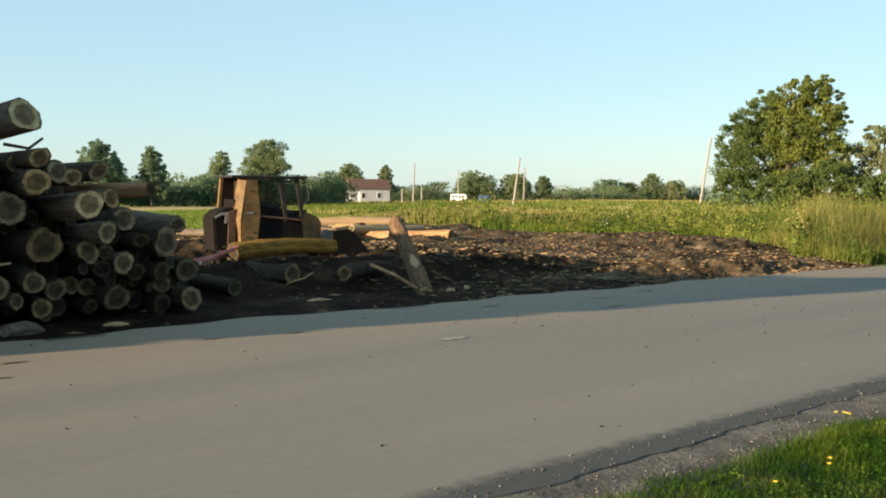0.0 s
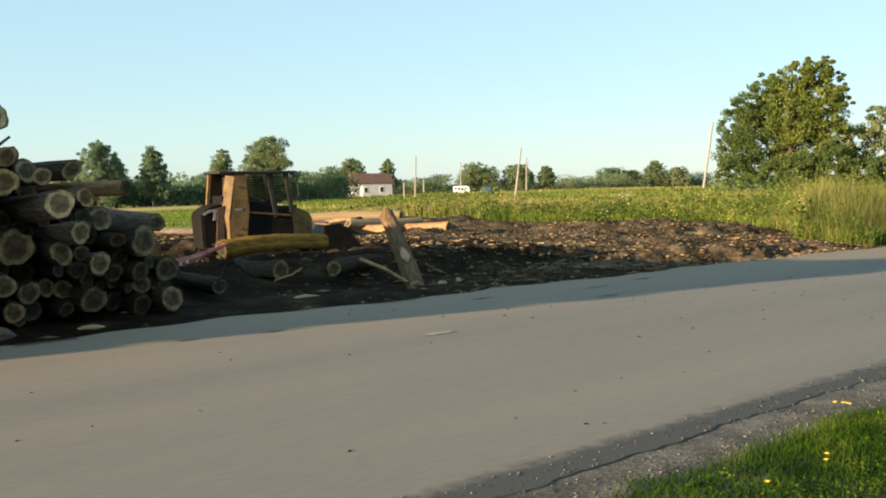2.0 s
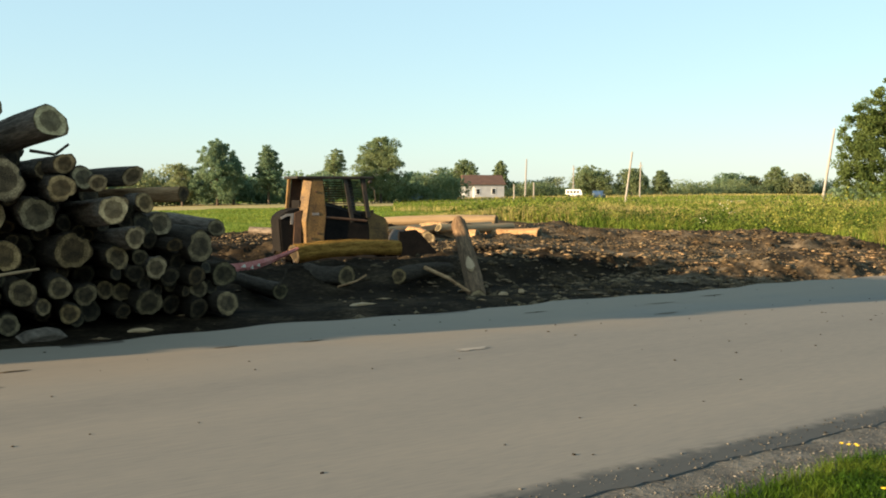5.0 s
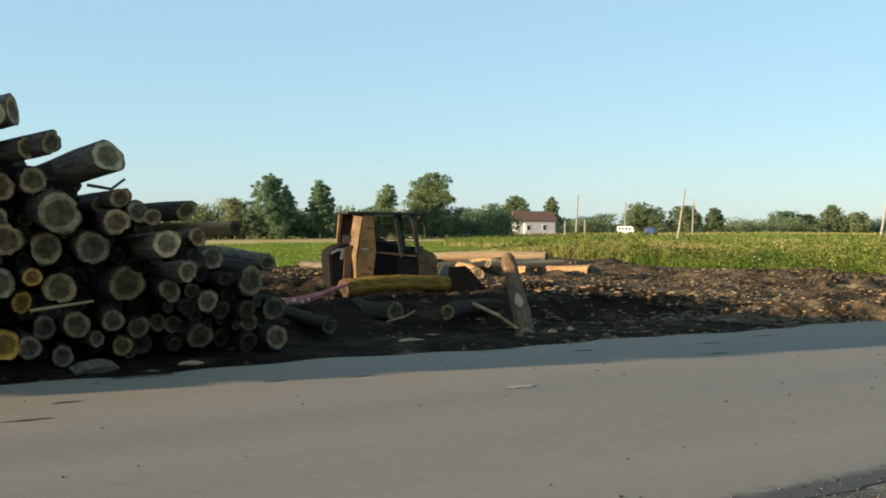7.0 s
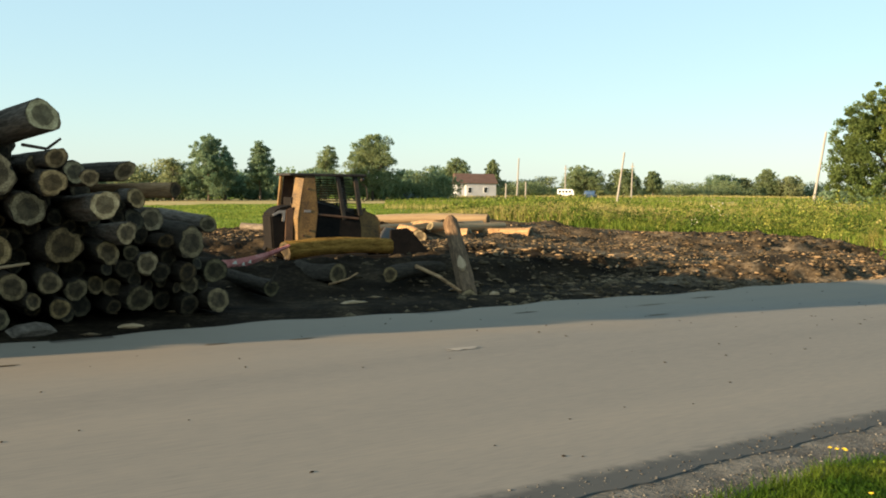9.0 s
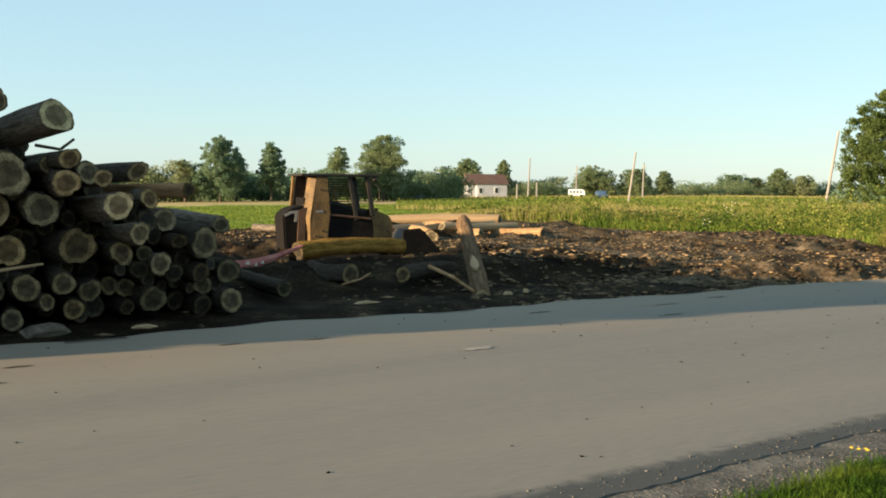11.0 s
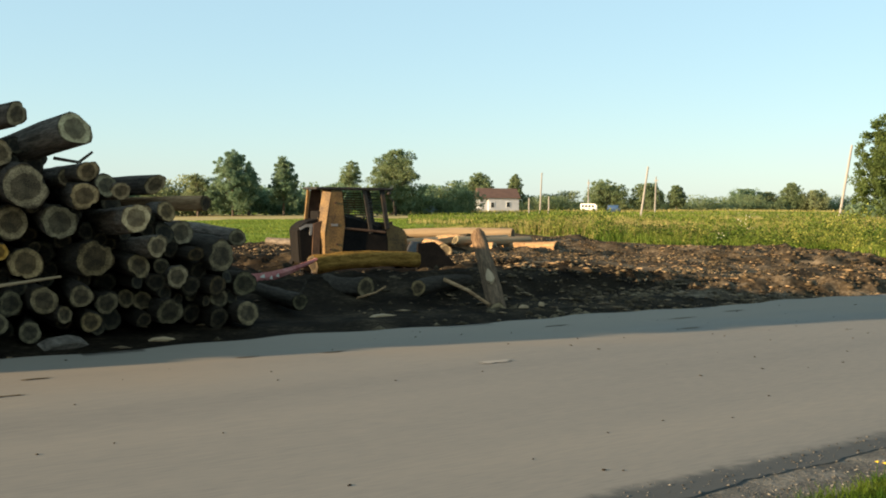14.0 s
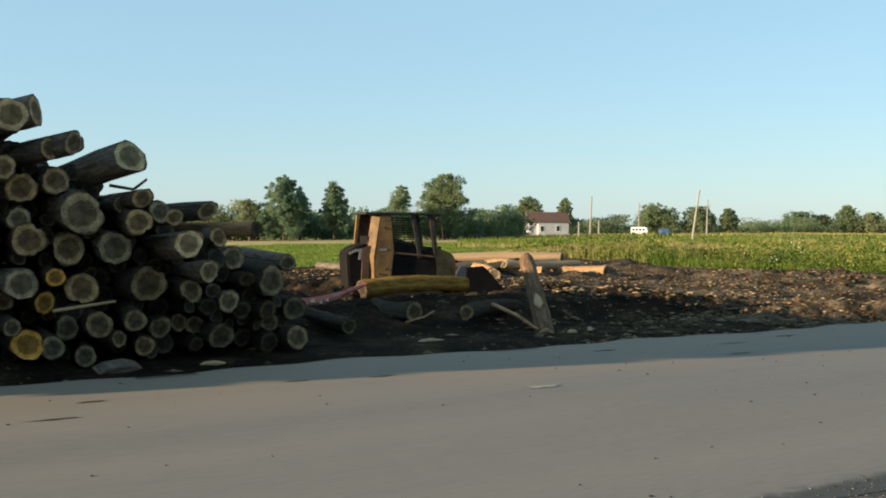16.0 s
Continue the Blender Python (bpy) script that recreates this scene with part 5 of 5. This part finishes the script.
for k, (mx, my, ml) in enumerate(((2.6, 9.6, 0.35), (2.1, 8.9, 0.5), (4.7, 9.75, 0.3), (5.6, 9.6, 0.4), (9.3, 10.2, 0.5), (11.5, 10.0, 0.6), (13.0, 10.3, 0.7), (10.6, 9.1, 0.5))):
    smear("mud_smear", mx, my, ml, 0.05, CLOD, 10 + k, "thin dark smear of mud on the road", "mud")

# ---- gravel, clods, chips ----
def pebbles(name, x, y, z, size, mat, seed, label, category, flat=0.6, longer=1.0):
    """Small irregular stones: jittered octahedra, all in one mesh."""
    rng = np.random.RandomState(seed)
    n = len(x)
    v = np.array([(1, 0, 0), (0, 1, 0), (-1, 0, 0), (0, -1, 0), (0, 0, 1), (0, 0, -1)], float)
    f = np.array([(0, 1, 4), (1, 2, 4), (2, 3, 4), (3, 0, 4), (1, 0, 5), (2, 1, 5), (3, 2, 5), (0, 3, 5)])
    p = v[None] * rng.uniform(0.6, 1.3, (n, 6, 1)) * size[:, None, None]
    p[:, :, 0] *= rng.uniform(0.7, 1.6, (n, 1)) * longer
    p[:, :, 2] *= flat
    a = rng.uniform(0, math.tau, n)
    c, s = np.cos(a)[:, None], np.sin(a)[:, None]
    q = np.stack([p[:, :, 0] * c - p[:, :, 1] * s, p[:, :, 0] * s + p[:, :, 1] * c, p[:, :, 2]], -1) + np.stack([x, y, z], -1)[:, None]
    me = bpy.data.meshes.new(name)
    me.vertices.add(n * 6)
    me.vertices.foreach_set("co", q.astype(np.float32).ravel())
    idx = (f[None] + 6 * np.arange(n)[:, None, None]).astype(np.int32).ravel()
    me.loops.add(len(idx))
    me.loops.foreach_set("vertex_index", idx)
    me.polygons.add(len(idx) // 3)
    me.polygons.foreach_set("loop_start", np.arange(0, len(idx), 3, dtype=np.int32))
    me.update(calc_edges=True)
    me.materials.append(mat)
    return tagged(new(name, me), label, category, kind="stuff")


rg = np.random.RandomState(81)
n = 5000
x = rg.uniform(0.8, 16, n)
y = np.where(rg.uniform(0, 1, n) < 0.55, rg.normal(3.74, 0.07, n), rg.uniform(3.62, 4.03, n))
pebbles("gravel", x, y, height(x, y) + 0.002, rg.uniform(0.002, 0.004, n) / rg.uniform(0.25, 1, n), STONE, 82, "loose pale gravel on the road shoulder", "gravel")
n = 900
x, y = rg.uniform(1.5, 14, n), ROAD_NEAR + 0.32 * rg.uniform(0, 1, n)
pebbles("asphalt_crumbs", x, y, road_z(x, y) + 0.002, 0.003 + 0.011 * rg.uniform(0, 1, n) ** 3, STONE, 86, "crumbs of asphalt and gravel on the road edge", "gravel")
n = 60000
x, y = rg.uniform(1, 33, n), 11.0 + 24 * rg.uniform(0, 1, n) ** 1.6
k = (mud_share(x, y) > 0.05) & (lattice(x * 0.9, y * 1.3, 300) + rg.uniform(-0.6, 0.9, n) > 0) & (rg.uniform(0, 1, n) < np.interp(x, [9, 15], [0.03, 1]))
x, y = x[k], y[k]
pebbles("mud_clods", x, y, height(x, y), 0.012 + 0.085 * rg.uniform(0, 1, len(x)) ** 4, CLOD, 83, "dark clods of churned mud", "mud")
n = 9000
x, y = rg.uniform(1, 33, n), 11.1 + 22 * rg.uniform(0, 1, n) ** 1.5
k = (mud_share(x, y) > 0.05) & (rg.uniform(0, 1, n) < np.interp(x, [9, 14], [0.03, 1])) & (lattice(x * 0.8, y * 1.1, 305) + rg.uniform(-0.5, 0.7, n) > 0)
x, y = x[k], y[k]
pebbles("wood_chips", x, y, height(x, y) + 0.02, 0.012 + 0.045 * rg.uniform(0, 1, len(x)) ** 2, CHIP, 84, "scattered torn wood chips and bark on the mud", "wood chips", 0.5, 2.4)
n = 90
x, y = rg.uniform(1.5, 16, n), rg.uniform(4.6, 10.8, n)
pebbles("road_crumbs", x, y, road_z(x, y) + 0.003, rg.uniform(0.006, 0.018, n), MUD, 85, "dark crumbs of mud dropped on the road", "mud", 0.4)


# ---- far things ----
def pole(x, y, h, lean, label, arm=0.0, r=0.15):
    """A utility pole leaning by some degrees across the view."""
    ob = new("utility_pole")
    top = math.tan(radians(lean)) * h
    ob.matrix_world = Matrix.Translation((x, y, z_at(x, y)))
    bm = bmesh.new()
    bar(bm, (0, 0, -0.3), (top * 0.62, -top * 0.78, h), r, r * 0.7, 10)
    part("post", bm, POLEWOOD, ob)
    if arm:
        bm = bmesh.new()
        box(bm, (top * 0.62 - 0.06, -top * 0.78 - arm, h - 0.8), (top * 0.62 + 0.06, -top * 0.78 + arm, h - 0.66), 0.01)
        part("crossarm", bm, POLEWOOD, ob)
    return tagged(ob, label, "utility pole", "utility poles along the far road")


pole(108.2, 71.0, 8.7, 8, "leaning bare utility pole, sunlit pale wood", 0, 0.16)
pole(87.4, 82.5, 5.75, 7.5, "leaning bare utility pole, sunlit pale wood", 0, 0.13)
pole(147.4, 135.5, 6.8, 1, "upright weathered wooden utility pole", 0.5, 0.15)
pole(99.0, 113.0, 6.0, 2, "slightly leaning utility pole", 0, 0.13)
pole(99.9, 112.1, 2.6, 0, "short weathered wooden post in the grass", 0, 0.13)
pole(97.8, 114.0, 2.4, 0, "short weathered wooden post in the grass", 0, 0.13)
pole(159.4, 166.0, 7.0, 0, "upright weathered wooden utility pole", 0.4, 0.16)

house = new("house")
hx, hy = 149.0, 182.5
house.matrix_world = Matrix.Translation((hx, hy, z_at(hx, hy))) @ pose(0, 0, 0, 0, 0, -23)
tagged(house, "small white two-storey farmhouse with a brown roof", "house")
bm = bmesh.new()
box(bm, (-3.4, 0, -0.3), (3.6, 6, 3.3))
part("wall", bm, SIDING, house)
bm = bmesh.new()
box(bm, (-5.2, 1.5, -0.3), (-3.4, 6, 2.6))
part("wall", bm, SIDING, house, "shaded lean-to wing of white siding")
bm = bmesh.new()
v = [bm.verts.new(p) for p in ((-5.6, -0.35, 3.2), (3.9, -0.35, 3.2), (3.9, 3.0, 5.3), (-5.6, 3.0, 5.3), (3.9, 6.35, 3.2), (-5.6, 6.35, 3.2), (-5.6, -0.35, 3.05), (3.9, -0.35, 3.05), (3.9, 6.35, 3.05), (-5.6, 6.35, 3.05))]
for f in ((0, 1, 2, 3), (3, 2, 4, 5), (1, 7, 8, 4), (0, 5, 9, 6), (6, 7, 1, 0), (1, 4, 2), (0, 3, 5), (6, 9, 8, 7), (5, 4, 8, 9)):
    bm.faces.new([v[k] for k in f])
bmesh.ops.recalc_face_normals(bm, faces=bm.faces[:])
part("roof", bm, ROOF, house, "faded brown shingle roof")
for wx, wz in ((-2.6, 0.9), (1.1, 1.0)):
    bm = bmesh.new()
    box(bm, (wx - 0.5, -0.05, wz - 0.1), (wx + 0.5, 0.02, wz + 1.3), 0.02)
    win = part("window", bm, WHITEPAINT, house)
    bm = bmesh.new()
    box(bm, (wx - 0.4, -0.06, wz), (wx + 0.4, -0.052, wz + 1.2))
    part("pane", bm, PANE, win)


def vehicle(name, x, y, rz, size, paint, label, category, van=False):
    ob = new(name)
    ob.matrix_world = Matrix.Translation((x, y, z_at(x, y))) @ pose(0, 0, 0, 0, 0, rz)
    l, w, h = size
    bm = bmesh.new()
    if van:
        prism(bm, [(-l / 2, 0.35), (l / 2, 0.35), (l / 2, h * 0.55), (l * 0.44, h * 0.92), (l * 0.36, h), (-l / 2, h)], -w / 2, w / 2)
    else:
        prism(bm, [(-l / 2, 0.3), (l / 2, 0.3), (l / 2, 0.75), (l * 0.24, 0.92), (l * 0.1, h), (-l * 0.28, h), (-l * 0.42, 0.95), (-l / 2, 0.85)], -w / 2, w / 2)
    bmesh.ops.bevel(bm, geom=bm.edges[:], offset=0.05, segments=2, affect="EDGES")
    part("body", bm, paint, ob)
    bm = bmesh.new()
    if van:
        for k in range(4):
            box(bm, (-l * 0.42 + k * l * 0.2, -w / 2 - 0.012, h * 0.55), (-l * 0.42 + k * l * 0.2 + l * 0.14, w / 2 + 0.012, h * 0.82))
    else:
        prism(bm, [(l * 0.2, 0.95), (l * 0.09, h - 0.07), (-l * 0.26, h - 0.07), (-l * 0.36, 0.97)], -w / 2 - 0.01, w / 2 + 0.01)
    part("window", bm, PANE, ob)
    for wx in (-l * 0.31, l * 0.31):
        for wy in (-w / 2, w / 2):
            bm = bmesh.new()
            bar(bm, (wx, wy - 0.1, 0.33), (wx, wy + 0.1, 0.33), 0.33, sides=16)
            part("wheel", bm, RUBBER, ob)
    return tagged(ob, label, category)


vehicle("van", 159.5, 165.9, -45, (3.6, 1.8, 1.75), WHITEPAINT, "white van parked on the far road", "van", True)
vehicle("car", 128.0, 127.0, 38, (4.3, 1.8, 1.45), CARPAINT, "blue-grey car on the far road", "car")
vehicle("car", 97.5, 136.8, 20, (4.3, 1.8, 1.4), CARPAINT, "grey car parked by the scrub", "car")
